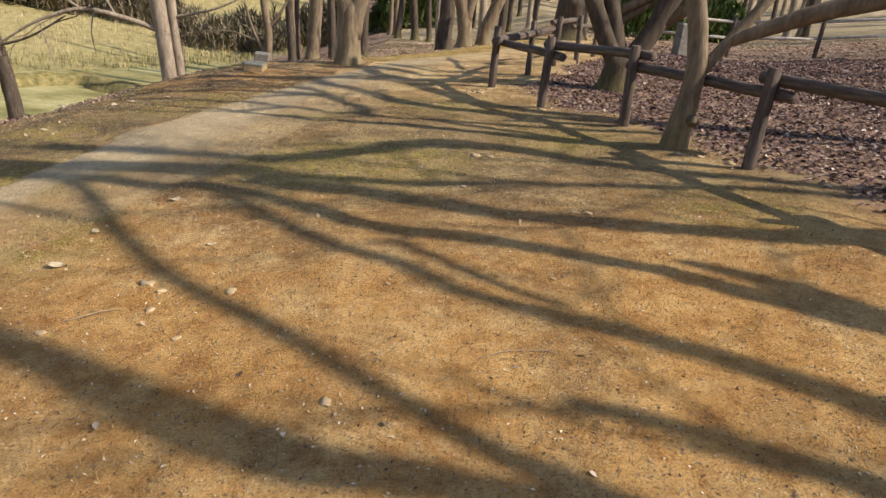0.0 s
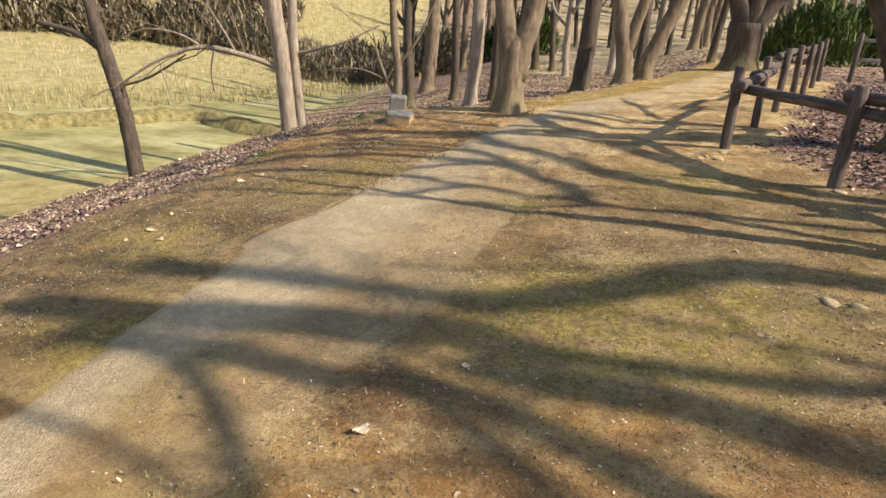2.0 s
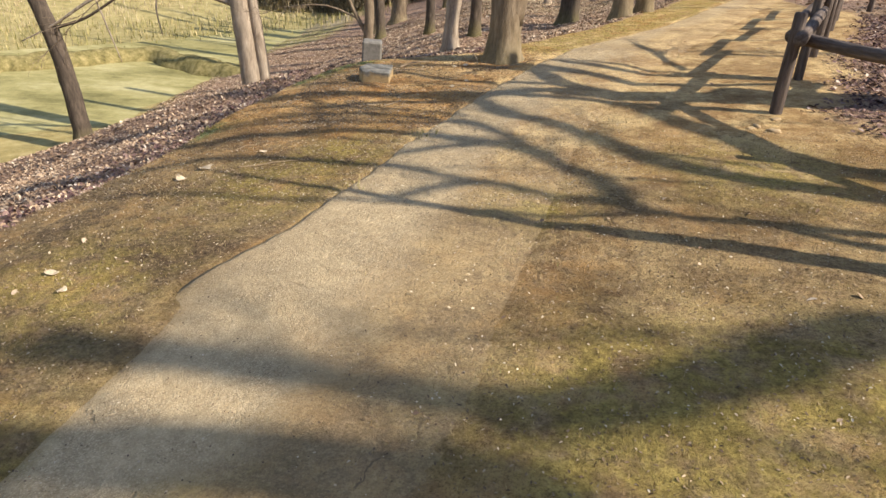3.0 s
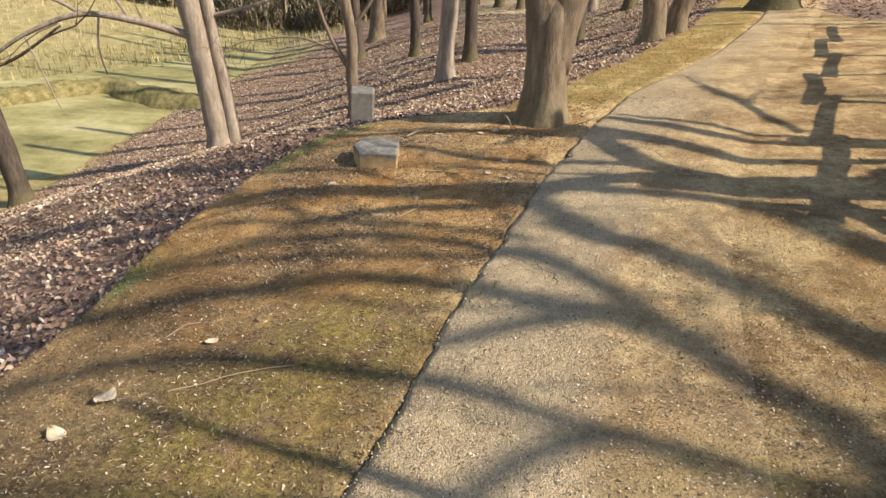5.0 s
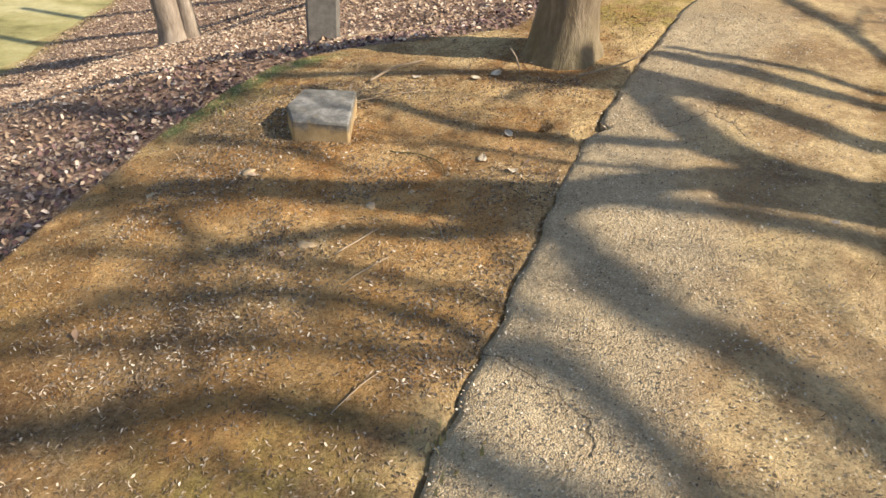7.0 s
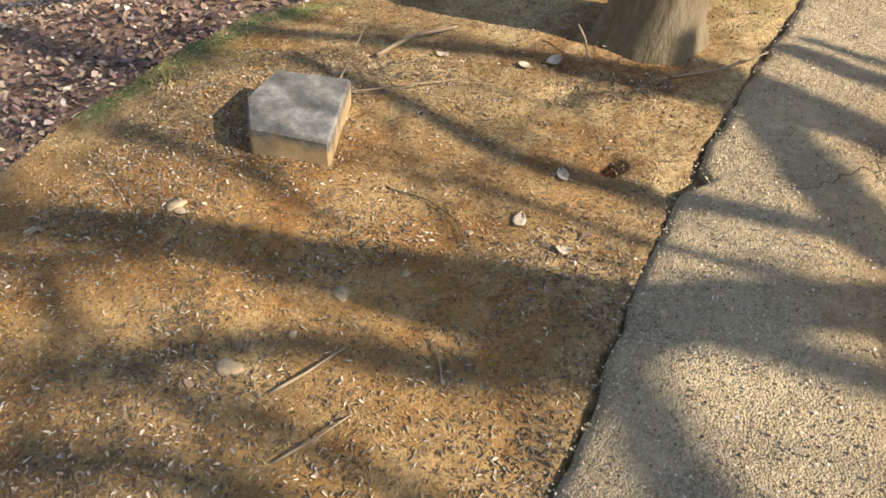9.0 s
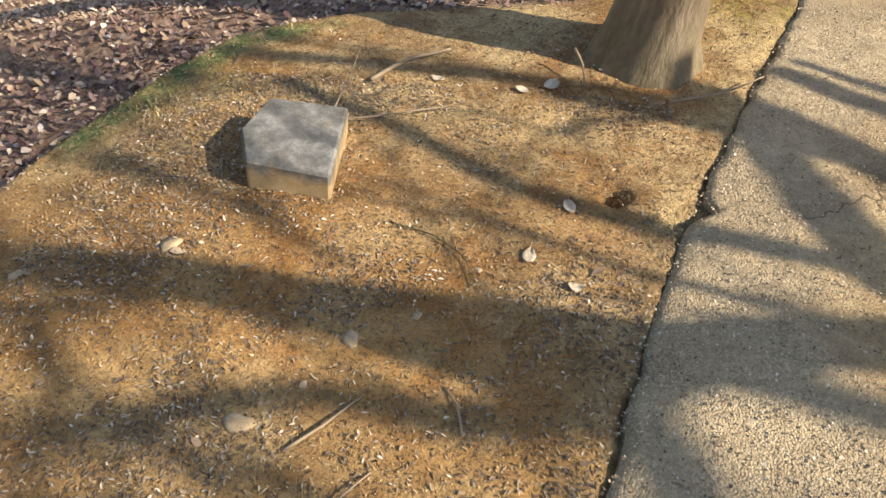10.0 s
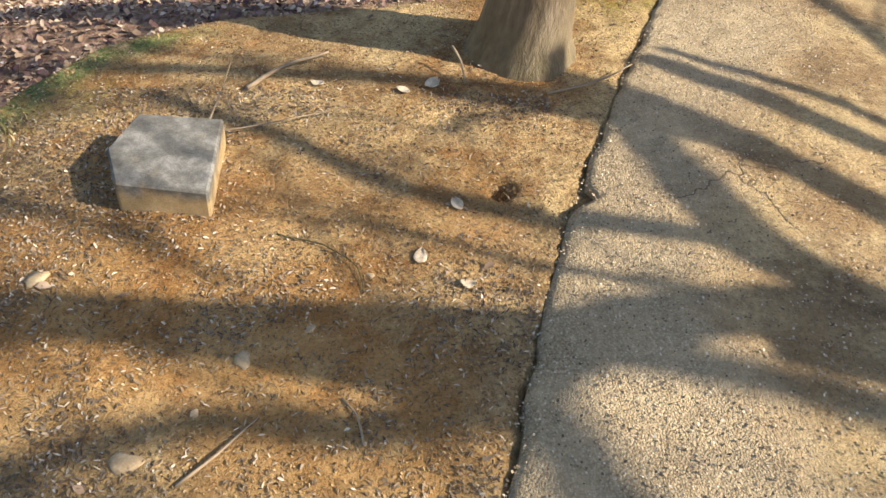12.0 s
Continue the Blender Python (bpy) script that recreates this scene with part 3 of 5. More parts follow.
BIG = [
    flare(0.178) + [(0.0, 0, 0.6, 0.18), (0.02, 0, 0.8, 0.185), (0.03, 0, 0.95, 0.14), (0.03, 0, 1.05, 0.05)],
    [(-0.01, 0, 0.42, 0.165), (-0.045, 0, 0.78, 0.155), (-0.12, 0, 1.1, 0.13), (-0.22, 0.05, 1.6, 0.12), (-0.5, 0.1, 3.0, 0.09), (-0.6, 0.3, 5.0, 0.05)],
    [(0.02, 0, 0.42, 0.165), (0.075, 0, 0.78, 0.16), (0.17, 0.02, 1.1, 0.145), (0.26, 0.05, 1.6, 0.13), (0.5, 0.1, 3.0, 0.10), (0.9, 0.4, 5.2, 0.05)],
    [(0.24, 0.05, 1.5, 0.06), (0.7, -0.3, 2.4, 0.05), (1.2, -0.5, 3.8, 0.03)],
]
t = tree("tree", -1.56, 11.37, BIG, MAT_BARK, "stout grey-barked bare tree that forks low beside the path")
crown_of(t, [((-0.5, 0.1, 3.0), (-0.5, 0, 1)), ((0.5, 0.1, 3.0), (0.3, 0.5, 1)), ((-0.6, 0.3, 4.8), (-0.2, 0.4, 1)), ((0.9, 0.4, 5.0), (0.4, 0, 1))], MAT_BARK, 1, 2.0)

t = tree("tree", -7.1, 17.9, [
    flare(0.205) + [(-0.08, 0, 1.2, 0.205), (-0.2, 0, 2.6, 0.195), (-0.4, 0, 4.2, 0.18), (-0.5, 0, 8.5, 0.12)],
    [(0.27, 0.1, -0.3, 0.19), (0.26, 0.1, 0.3, 0.14), (0.2, 0.1, 1.2, 0.125), (0.08, 0.1, 2.6, 0.115), (0.1, 0.1, 4.4, 0.11), (0.4, 0.1, 8.0, 0.08)],
    [(-0.2, 0, 2.15, 0.08), (-1.0, -0.2, 2.4, 0.065), (-2.0, -0.4, 2.55, 0.052), (-3.0, -0.6, 2.2, 0.038), (-3.9, -0.7, 1.65, 0.025), (-4.7, -0.8, 1.25, 0.012)],
    [(-2.0, -0.4, 2.55, 0.035), (-2.6, -0.3, 2.8, 0.028), (-3.5, -0.2, 2.85, 0.02), (-4.5, 0, 2.5, 0.01)],
    [(-1.7, -0.4, 2.5, 0.022), (-1.8, -0.42, 2.0, 0.018), (-1.75, -0.4, 1.5, 0.01)],
    [(-3.0, -0.6, 2.2, 0.02), (-2.8, -0.62, 1.5, 0.016), (-2.65, -0.6, 0.9, 0.008)],
    [(-1.2, -0.25, 2.42, 0.03), (-1.5, -0.2, 2.9, 0.024), (-1.9, -0.2, 3.5, 0.014)],
    [(0.1, 0.1, 2.5, 0.045), (1.2, 0.0, 2.8, 0.032), (2.2, 0.1, 3.3, 0.02)],
], MAT_PALEBARK, "twin-stemmed pale tree low on the leafy bank")
crown_of(t, [((-3.5, -0.65, 1.9), (-1, -0.2, -0.3)), ((-2.8, -0.25, 2.82), (-1, 0, 0.3)), ((-3.8, -0.1, 2.75), (-1, 0.2, -0.3)), ((-2.4, -0.5, 2.4), (-0.6, -0.1, -0.5)), ((-1.7, -0.2, 3.2), (-0.6, 0, 0.8)), ((-1.0, -0.2, 2.4), (-0.4, 0, 0.9)), ((-0.5, 0, 6), (-0.5, 0, 1)), ((0.4, 0.1, 6), (0.5, 0, 1))], MAT_BARK, 2, 1.9, 0.018)

t = tree("tree", -11.0, 17.3, [
    flare(0.19) + [(-0.06, 0, 1.3, 0.185), (-0.22, 0, 2.4, 0.175), (-0.5, 0, 3.5, 0.16), (-1.1, 0, 6.5, 0.1)],
    [(-0.45, 0, 3.3, 0.08), (-1.1, 0, 3.7, 0.07), (-2.1, 0, 3.9, 0.05)],
    [(-0.35, 0, 2.5, 0.04), (0.6, 0, 2.8, 0.03), (1.6, 0, 3.4, 0.02)],
], MAT_DARKBARK, "slim dark leaning tree at the water's edge")
crown_of(t, [((-1.4, 0, 5.8), (-0.5, 0, 1)), ((1.3, 0, 3.2), (1, 0.1, 0.3))], MAT_DARKBARK, 3, 2.2, 0.018)

t = tree("tree", -4.1, 16.2, [
    flare(0.09) + [(-0.02, 0, 0.7, 0.092), (0.0, 0, 1.3, 0.088), (-0.12, 0, 2.2, 0.08), (-0.25, 0, 5, 0.04)],
    [(0.0, 0, 0.7, 0.05), (-0.24, 0, 1.1, 0.04), (-0.42, 0, 1.5, 0.032), (-0.55, 0, 2.0, 0.016)],
    [(-0.2, 0, 1.05, 0.022), (-0.8, 0, 1.25, 0.016), (-1.5, 0, 1.2, 0.008)],
    [(0.0, 0, 1.4, 0.04), (0.4, 0, 1.95, 0.026), (0.8, 0, 2.9, 0.014)],
], MAT_BARK, "thin crooked young tree on the leafy bank")
crown_of(t, [((-0.5, 0, 1.8), (-0.6, 0, 0.6)), ((0.6, 0, 2.5), (0.6, 0, 0.8)), ((-1.2, 0, 1.2), (-1, 0, 0.1))], MAT_BARK, 4, 1.1, 0.01)

tree("tree", -2.72, 18.3, [flare(0.16) + [(0.02, 0, 0.8, 0.155), (0.06, 0, 1.8, 0.15), (0.0, 0, 6, 0.09)]], MAT_PALEBARK, "straight pale tree trunk on the leafy slope")
tree("tree", -2.28, 19.9, [flare(0.13) + [(0.0, 0, 0.8, 0.13), (0.0, 0, 1.8, 0.125), (0.1, 0, 6, 0.09)]], MAT_DARKBARK, "straight dark tree trunk on the leafy slope")
tree("tree", -3.75, 23.5, [flare(0.13) + [(0.0, 0, 0.8, 0.13), (-0.05, 0, 1.8, 0.125), (-0.2, 0, 6, 0.08)]], MAT_DARKBARK, "slim dark trunk among fallen leaves")
tree("tree", -5.9, 31.5, [flare(0.3) + [(0.05, 0, 1.0, 0.29), (0.15, 0, 2.5, 0.27), (0.2, 0, 7, 0.18)]], MAT_BARK, "thick-footed tree at the woodland edge")
tree("tree", 0.02, 21.3, [flare(0.24) + [(0.02, 0, 0.8, 0.235), (0.06, 0, 1.8, 0.23), (0.2, 0, 6, 0.15)]], MAT_DARKBARK, "straight dark trunk beside the path")
tree("tree", 0.5, 16.2, [
    flare(0.16) + [(-0.08, 0, 0.7, 0.16), (-0.28, 0, 1.5, 0.15), (-0.5, 0, 2.3, 0.12), (-0.9, 0, 5, 0.06)],
    [(0.0, 0, 0.6, 0.12), (0.12, 0, 1.2, 0.11), (0.3, 0, 2.2, 0.10), (0.5, 0, 5, 0.05)]], MAT_BARK, "bare tree with two stems beside the path")
tree("tree", 0.97, 16.7, [flare(0.15) + [(0.15, 0, 0.7, 0.15), (0.45, 0, 1.5, 0.14), (0.9, 0, 2.6, 0.12), (1.6, 0, 5, 0.06)]], MAT_BARK, "leaning bare trunk beside the path")
t = tree("tree", 3.6, 19.5, [
    flare(0.38) + [(0.0, 0, 0.7, 0.40), (0.0, 0, 1.1, 0.42)],
    [(-0.1, 0, 0.9, 0.25), (-0.4, 0, 1.7, 0.2), (-0.9, 0, 2.6, 0.15), (-1.6, 0, 5, 0.07)],
    [(0.0, 0, 1.0, 0.25), (0.1, 0, 1.8, 0.2), (0.0, 0, 3, 0.15), (0.3, 0, 5, 0.08)],
    [(0.1, 0, 0.9, 0.25), (0.5, 0, 1.6, 0.2), (1.1, 0, 2.3, 0.15), (2.0, 0, 4.5, 0.07)]], MAT_DARKBARK, "gnarled dark tree with many low limbs by the path")

TREE_A = [
    [(0, 0, -0.2, 0.146), (0, 0, 0.0, 0.125), (0.01, 0, 0.12, 0.112), (0.05, 0.02, 0.45, 0.090), (0.07, 0.05, 0.7, 0.086), (0.02, 0.1, 1.0, 0.082), (-0.10, 0.15, 1.4, 0.077), (-0.2, 0.2, 1.9, 0.060), (-0.35, 0.3, 2.7, 0.039), (-0.5, 0.5, 3.8, 0.013)],
    [(0.07, 0.05, 0.6, 0.060), (0.3, 0.08, 0.92, 0.052), (0.6, 0.1, 1.35, 0.047), (0.9, 0.1, 1.9, 0.043), (1.2, 0.2, 2.6, 0.026)],
    [(0.28, 0.08, 0.9, 0.047), (0.8, -0.15, 1.18, 0.073), (1.4, -0.45, 1.42, 0.082), (2.3, -0.8, 1.75, 0.069), (3.2, -1.2, 2.6, 0.043)],
]
tree_a = t = tree("tree", 2.07, 5.68, TREE_A, MAT_BARK, "crooked bare tree with a knot hole behind the log fence")
k = Geo()
k.tube([(0.055, -0.135, 0.26), (0.055, -0.175, 0.262), (0.055, -0.185, 0.262), (0.055, -0.15, 0.262)], [0.05, 0.05, 0.032, 0.02], 12, 0.1)
part("knot_hole", k, MAT_DARKBARK, t, "dark round knot hole")
TREE_B = [
    flare(0.2) + [(0.02, 0, 0.42, 0.2)],
    [(-0.03, 0, 0.3, 0.15), (-0.22, 0, 0.6, 0.12), (-0.42, 0, 0.95, 0.11), (-0.65, 0, 1.4, 0.1), (-0.8, 0.05, 1.8, 0.09)],
    [(-0.02, 0.05, 0.35, 0.13), (-0.12, 0.05, 0.7, 0.11), (-0.25, 0.05, 1.1, 0.1), (-0.45, 0.1, 1.7, 0.09)],
    [(0.08, 0, 0.3, 0.16), (0.25, 0, 0.6, 0.13), (0.42, 0, 0.95, 0.125), (0.62, 0, 1.5, 0.12), (0.75, 0.05, 1.9, 0.11)],
]
tree_b = t = tree("tree", 2.33, 8.95, TREE_B, MAT_DARKBARK, "dark multi-stemmed tree with a mossy foot behind the fence")


# ---------------- limbs overhead that shade the path ----------------
def overhead(root, shade, h0, h1, start=None, strands=1):
    """A limb of the tree root that hangs over the line shade (x, y, half width) on the ground, seen from the sun, rising from h0 to h1."""
    line = smooth_line(shade, 0.2)
    made = []
    for s in range(strands):
        off = (s - (strands - 1) / 2) * 1.3 / strands
        pts, radii = [], []
        for i, (x, y, r) in enumerate(line):
            k = i / max(1, len(line) - 1)
            y = y + off * r + 0.25 * r * math.sin(4 * k + 2.1 * s) * (strands > 1)
            h = h0 + (h1 - h0) * k + 0.35 * s
            pts.append(Vector((x, y, land_at(x, y))) + to_sun * (h / to_sun.z) - root.location)
            radii.append(r / strands ** 0.8)
        if start is not None:
            pts, radii = [Vector(start), Vector(start).lerp(pts[0], 0.6)] + pts, [radii[0] * 1.1, radii[0]] + radii
        q = Geo()
        q.tube(pts, radii, 8, 0.06, seed=shade[0][0] + s)
        part("limb", q, MAT_BARK, root)
        made.append(pts)
    return made[0]


def shade_tree(x, y, r, label):
    """A tree that stands off to the sunny side; only its trunk here."""
    return tree("tree", x, y, [flare(r) + [(0, 0, 0.9, r), (-0.03, 0, 1.3, r * 1.02), (-0.05, 0, 1.55, r)]], MAT_BARK, label)


def twigs_from(root, pts, seed, length, r, every=3):
    q = Geo()
    rng = np.random.default_rng(seed)
    for i in range(len(pts) // 3, len(pts), every):
        a, b = pts[i], pts[min(i + 1, len(pts) - 1)] - pts[i - 1]
        for t in twigs(rng, a, np.array(b) + rng.normal(0, 0.5 * b.length, 3), length * rng.uniform(0.6, 1.2), r, 1):
            q.tube([p[:3] for p in t], [max(p[3], 0.004) for p in t], 4, 0.0, cap=False)
    part("crown", q, MAT_BARK, root)


FORK = (-0.05, 0.0, 1.45)


def dress(root, shade, h0, h1, twigs=0, start=None, strands=1, size=0.021):
    pts = overhead(root, shade, h0, h1, start, strands)
    if twigs:
        twigs_from(root, pts, int(100 * (shade[0][0] + 20)), 1.5, size, twigs)


t1 = shade_tree(8.3, 1.6, 0.22, "tall bare tree on the slope above the fence")
dress(t1, [(4.8, 3.2, 0.19), (3.7, 3.45, 0.19), (2.68, 3.61, 0.18), (2.09, 3.56, 0.18), (1.47, 3.69, 0.18), (0.82, 3.85, 0.162), (0.36, 3.98, 0.153), (-0.03, 4.19, 0.153), (-0.36, 4.39, 0.144), (-0.76, 4.5, 0.135), (-1.04, 4.54, 0.135), (-1.4, 4.66, 0.117)], 2.2, 6.4, 4, FORK, 2)
dress(t1, [(4.4, 4.1, 0.08), (3.2, 4.35, 0.08), (2.2, 4.5, 0.081), (1.0, 4.58, 0.077), (0.59, 4.62, 0.077), (0.06, 4.6, 0.099), (-0.5, 4.68, 0.099), (-1.04, 4.75, 0.108), (-1.5, 4.93, 0.18), (-1.9, 4.94, 0.198), (-2.4, 5.0, 0.18), (-3.1, 4.95, 0.162), (-3.8, 5.0, 0.144)], 3.4, 7.6, 2, FORK, 2)
dress(t1, [(4.6, 4.35, 0.14), (3.4, 4.5, 0.13), (2.3, 4.75, 0.108), (1.31, 5.19, 0.135), (0.93, 5.51, 0.162), (0.48, 5.71, 0.162), (-0.03, 5.75, 0.18), (-0.56, 5.5, 0.162), (-0.94, 5.35, 0.135), (-1.5, 5.2, 0.117)], 3.6, 6.6, 3, FORK, 3)
dress(t1, [(-0.77, 5.29, 0.081), (-1.13, 5.25, 0.108), (-1.7, 5.3, 0.126), (-2.5, 5.45, 0.126), (-3.4, 5.55, 0.108)], 6.0, 8.0, 2, None, 3)
t2 = shade_tree(8.2, -0.9, 0.2, "tall bare tree behind the start of the fence")
dress(t2, [(1.2, 3.05, 0.072), (0.43, 3.41, 0.077), (0.02, 3.56, 0.09), (-0.25, 3.64, 0.09), (-0.54, 3.8, 0.086), (-0.88, 4.08, 0.086), (-1.23, 4.29, 0.081), (-1.6, 4.45, 0.081), (-1.95, 4.46, 0.09), (-2.4, 4.58, 0.108), (-3.2, 4.68, 0.117)], 3.4, 7.4, 5, FORK)
dress(t2, [(2.2, 1.5, 0.081), (1.63, 1.9, 0.081), (1.27, 2.18, 0.07), (0.72, 2.5, 0.063), (0.36, 2.66, 0.059), (0.1, 2.82, 0.054), (-0.13, 3.09, 0.054), (-0.52, 3.35, 0.05), (-1.16, 3.99, 0.05), (-1.74, 4.61, 0.054)], 3.2, 6.4, 6, FORK)
dress(t2, [(0.62, 2.65, 0.029), (0.24, 2.95, 0.036), (-0.22, 3.46, 0.036)], 4.2, 5.0)
dress(t2, [(1.4, 1.0, 0.054), (0.56, 1.47, 0.05), (0.1, 1.77, 0.047), (-0.34, 2.13, 0.045), (-0.62, 2.39, 0.05), (-0.94, 2.66, 0.054), (-1.32, 2.98, 0.054), (-1.72, 3.42, 0.054), (-1.97, 3.7, 0.054), (-2.14, 3.97, 0.054), (-2.36, 4.25, 0.054), (-2.7, 4.55, 0.072)], 3.4, 6.6, 0, FORK)
dress(t2, [(-1.97, 3.7, 0.04), (-2.26, 3.77, 0.03), (-2.7, 3.99, 0.032), (-3.2, 4.1, 0.036)], 6.0, 6.8, 2)
dress(t2, [(1.0, 1.1, 0.081), (0.35, 1.45, 0.09), (0.01, 1.53, 0.108), (-0.34, 1.57, 0.144), (-0.76, 1.76, 0.18), (-1.21, 2.03, 0.162), (-1.64, 2.27, 0.135), (-2.4, 2.6, 0.108)], 3.6, 6.8, 3, FORK, 2)
dress(t2, [(2.4, 0.9, 0.06), (1.6, 1.4, 0.07), (1.0, 1.75, 0.06), (0.5, 1.95, 0.04)], 3.2, 4.4, 2, FORK)
dress(t2, [(2.6, 2.2, 0.063), (2.05, 2.59, 0.068), (1.84, 2.75, 0.09), (1.62, 3.01, 0.072), (1.3, 3.2, 0.036)], 3.2, 4.2, 3, FORK)
t3 = shade_tree(8.4, 4.6, 0.2, "tall bare tree on the leafy slope")
dress(t3, [(1.6, 6.4, 0.05), (0.4, 6.7, 0.05), (-0.42, 6.85, 0.049), (-0.71, 6.94, 0.059), (-0.82, 7.06, 0.071), (-0.85, 7.3, 0.071), (-0.92, 7.49, 0.063), (-1.11, 7.71, 0.06), (-1.32, 7.95, 0.06), (-1.5, 8.33, 0.059), (-1.7, 8.6, 0.059), (-1.9, 8.87, 0.05)], 3.2, 5.8, 5, FORK)
dress(t3, [(-0.86, 7.05, 0.042), (-0.95, 7.12, 0.034), (-1.45, 7.33, 0.034), (-1.79, 7.46, 0.04), (-2.16, 7.65, 0.044), (-2.43, 7.75, 0.05), (-2.99, 7.87, 0.05), (-3.54, 7.89, 0.046), (-4.3, 7.7, 0.039)], 4.6, 6.6)
dress(t3, [(-0.6, 6.92, 0.038), (-1.04, 6.9, 0.03), (-1.34, 6.92, 0.025), (-1.74, 6.98, 0.025), (-2.16, 7.05, 0.027), (-2.8, 7.09, 0.027), (-3.25, 7.14, 0.025), (-4.2, 7.15, 0.025)], 4.4, 6.4)
dress(t3, [(-1.68, 7.4, 0.038), (-1.85, 7.36, 0.046), (-2.02, 7.27, 0.044), (-2.2, 7.07, 0.038)], 5.4, 5.6)
dress(t3, [(1.9, 6.75, 0.084), (0.7, 7.2, 0.092), (-0.01, 7.47, 0.101), (-0.33, 7.66, 0.097), (-0.6, 7.97, 0.084), (-0.9, 8.4, 0.08), (-1.2, 8.76, 0.084), (-1.5, 9.0, 0.097), (-1.68, 9.3, 0.084), (-1.82, 9.6, 0.067)], 3.4, 5.8, 4, FORK)
dress(t3, [(-1.15, 7.8, 0.05), (-1.46, 8.13, 0.059), (-1.86, 8.26, 0.067), (-2.17, 8.44, 0.071), (-2.5, 8.55, 0.067), (-2.83, 8.59, 0.067), (-3.29, 8.47, 0.059), (-4.0, 8.35, 0.059)], 5.0, 6.6, 3)
dress(t3, [(-1.36, 7.97, 0.046), (-1.61, 8.14, 0.055), (-1.93, 8.09, 0.049), (-2.3, 7.95, 0.042)], 5.2, 5.8, 3)
dress(t3, [(-1.75, 8.65, 0.042), (-2.2, 8.95, 0.05), (-2.8, 9.1, 0.05), (-3.5, 9.05, 0.042)], 5.6, 6.6, 2)
dress(t3, [(1.9, 6.9, 0.084), (0.9, 7.45, 0.092), (0.34, 8.0, 0.101), (0.16, 8.29, 0.105), (-0.12, 8.71, 0.105), (-0.33, 9.12, 0.084), (-0.55, 9.37, 0.076), (-0.85, 9.48, 0.074), (-1.08, 9.57, 0.067), (-1.35, 9.65, 0.067), (-1.7, 9.72, 0.076)], 3.2, 5.4, 5, FORK)
dress(tree_b, [(1.6, 9.5, 0.094), (0.6, 9.6, 0.101), (-0.38, 9.72, 0.101), (-0.96, 9.84, 0.094), (-1.32, 9.81, 0.086), (-1.64, 9.74, 0.101), (-1.93, 9.68, 0.164), (-2.3, 9.73, 0.14), (-2.69, 9.79, 0.101), (-3.09, 9.83, 0.086), (-3.9, 9.85, 0.078), (-5.2, 10.1, 0.07)], 1.8, 4.8, 3, (0.35, 0.0, 0.8))
dress(tree_b, [(-0.39, 9.74, 0.07), (-0.71, 9.87, 0.086), (-0.94, 10.07, 0.086), (-1.07, 10.39, 0.078), (-1.2, 10.77, 0.07), (-1.4, 11.1, 0.055)], 2.9, 3.8, 0)
dress(tree_b, [(-0.8, 9.98, 0.047), (-1.01, 10.13, 0.047), (-1.28, 10.2, 0.053), (-1.56, 10.24, 0.055), (-1.84, 10.3, 0.051), (-2.13, 10.4, 0.049), (-2.41, 10.58, 0.047), (-2.66, 10.73, 0.047), (-3.1, 10.95, 0.039)], 3.0, 4.4, 0)
dress(tree_b, [(-1.7, 9.6, 0.047), (-1.9, 9.52, 0.062), (-2.23, 9.46, 0.062), (-2.6, 9.5, 0.047), (-3.2, 9.3, 0.039)], 4.0, 5.0, 2)
dress(tree_b, [(1.4, 10.0, 0.055), (0.5, 9.98, 0.055), (-0.21, 10.11, 0.058), (-0.53, 10.39, 0.07), (-0.86, 10.71, 0.078), (-1.17, 10.98, 0.078), (-1.6, 11.25, 0.062)], 1.8, 3.6, 0, (-0.35, 0.0, 0.85))
dress(tree_b, [(1.3, 10.15, 0.055), (0.5, 10.35, 0.058), (-0.02, 10.53, 0.061), (-0.3, 10.71, 0.062), (-0.62, 11.03, 0.066), (-1.04, 11.33, 0.066)], 1.8, 3.2, 0, (-0.15, 0.05, 0.8))
dress(tree_b, [(1.2, 10.3, 0.031), (0.6, 10.5, 0.033), (0.06, 10.7, 0.033), (-0.31, 11.02, 0.033), (-0.91, 11.43, 0.035)], 1.8, 3.0, 0, (-0.15, 0.05, 0.8))
dress(tree_b, [(0.36, 10.7, 0.031), (0.29, 11.2, 0.035), (0.2, 11.8, 0.039), (0.1, 12.4, 0.035)], 2.6, 3.2, 4)
dress(tree_b, [(-0.95, 10.75, 0.08), (-1.3, 10.9, 0.095), (-1.6, 10.98, 0.09), (-2.0, 11.05, 0.07)], 3.4, 3.9, 3)
dress(tree_b, [(-1.0, 10.95, 0.05), (-1.9, 11.08, 0.055), (-2.6, 11.14, 0.05), (-3.5, 11.2, 0.05)], 3.6, 4.6, 3)
dress(t3, [(-1.8, 8.95, 0.03), (-2.3, 9.15, 0.035), (-2.9, 9.3, 0.035), (-3.6, 9.35, 0.03)], 5.4, 6.4, 2, None, 1, 0.024)
dress(t3, [(-1.7, 8.75, 0.025), (-2.3, 8.8, 0.03), (-3.0, 8.85, 0.03), (-3.8, 8.8, 0.03)], 5.4, 6.4, 2, None, 1, 0.024)
dress(t3, [(-2.6, 9.95, 0.02), (-3.1, 10.2, 0.03), (-3.6, 10.35, 0.03)], 5.2, 6.0, 1, None, 1, 0.026)
dress(t3, [(-3.8, 9.95, 0.06), (-4.6, 10.35, 0.08), (-5.6, 10.9, 0.08), (-6.8, 11.4, 0.08)], 6.0, 7.6, 2, None, 2)
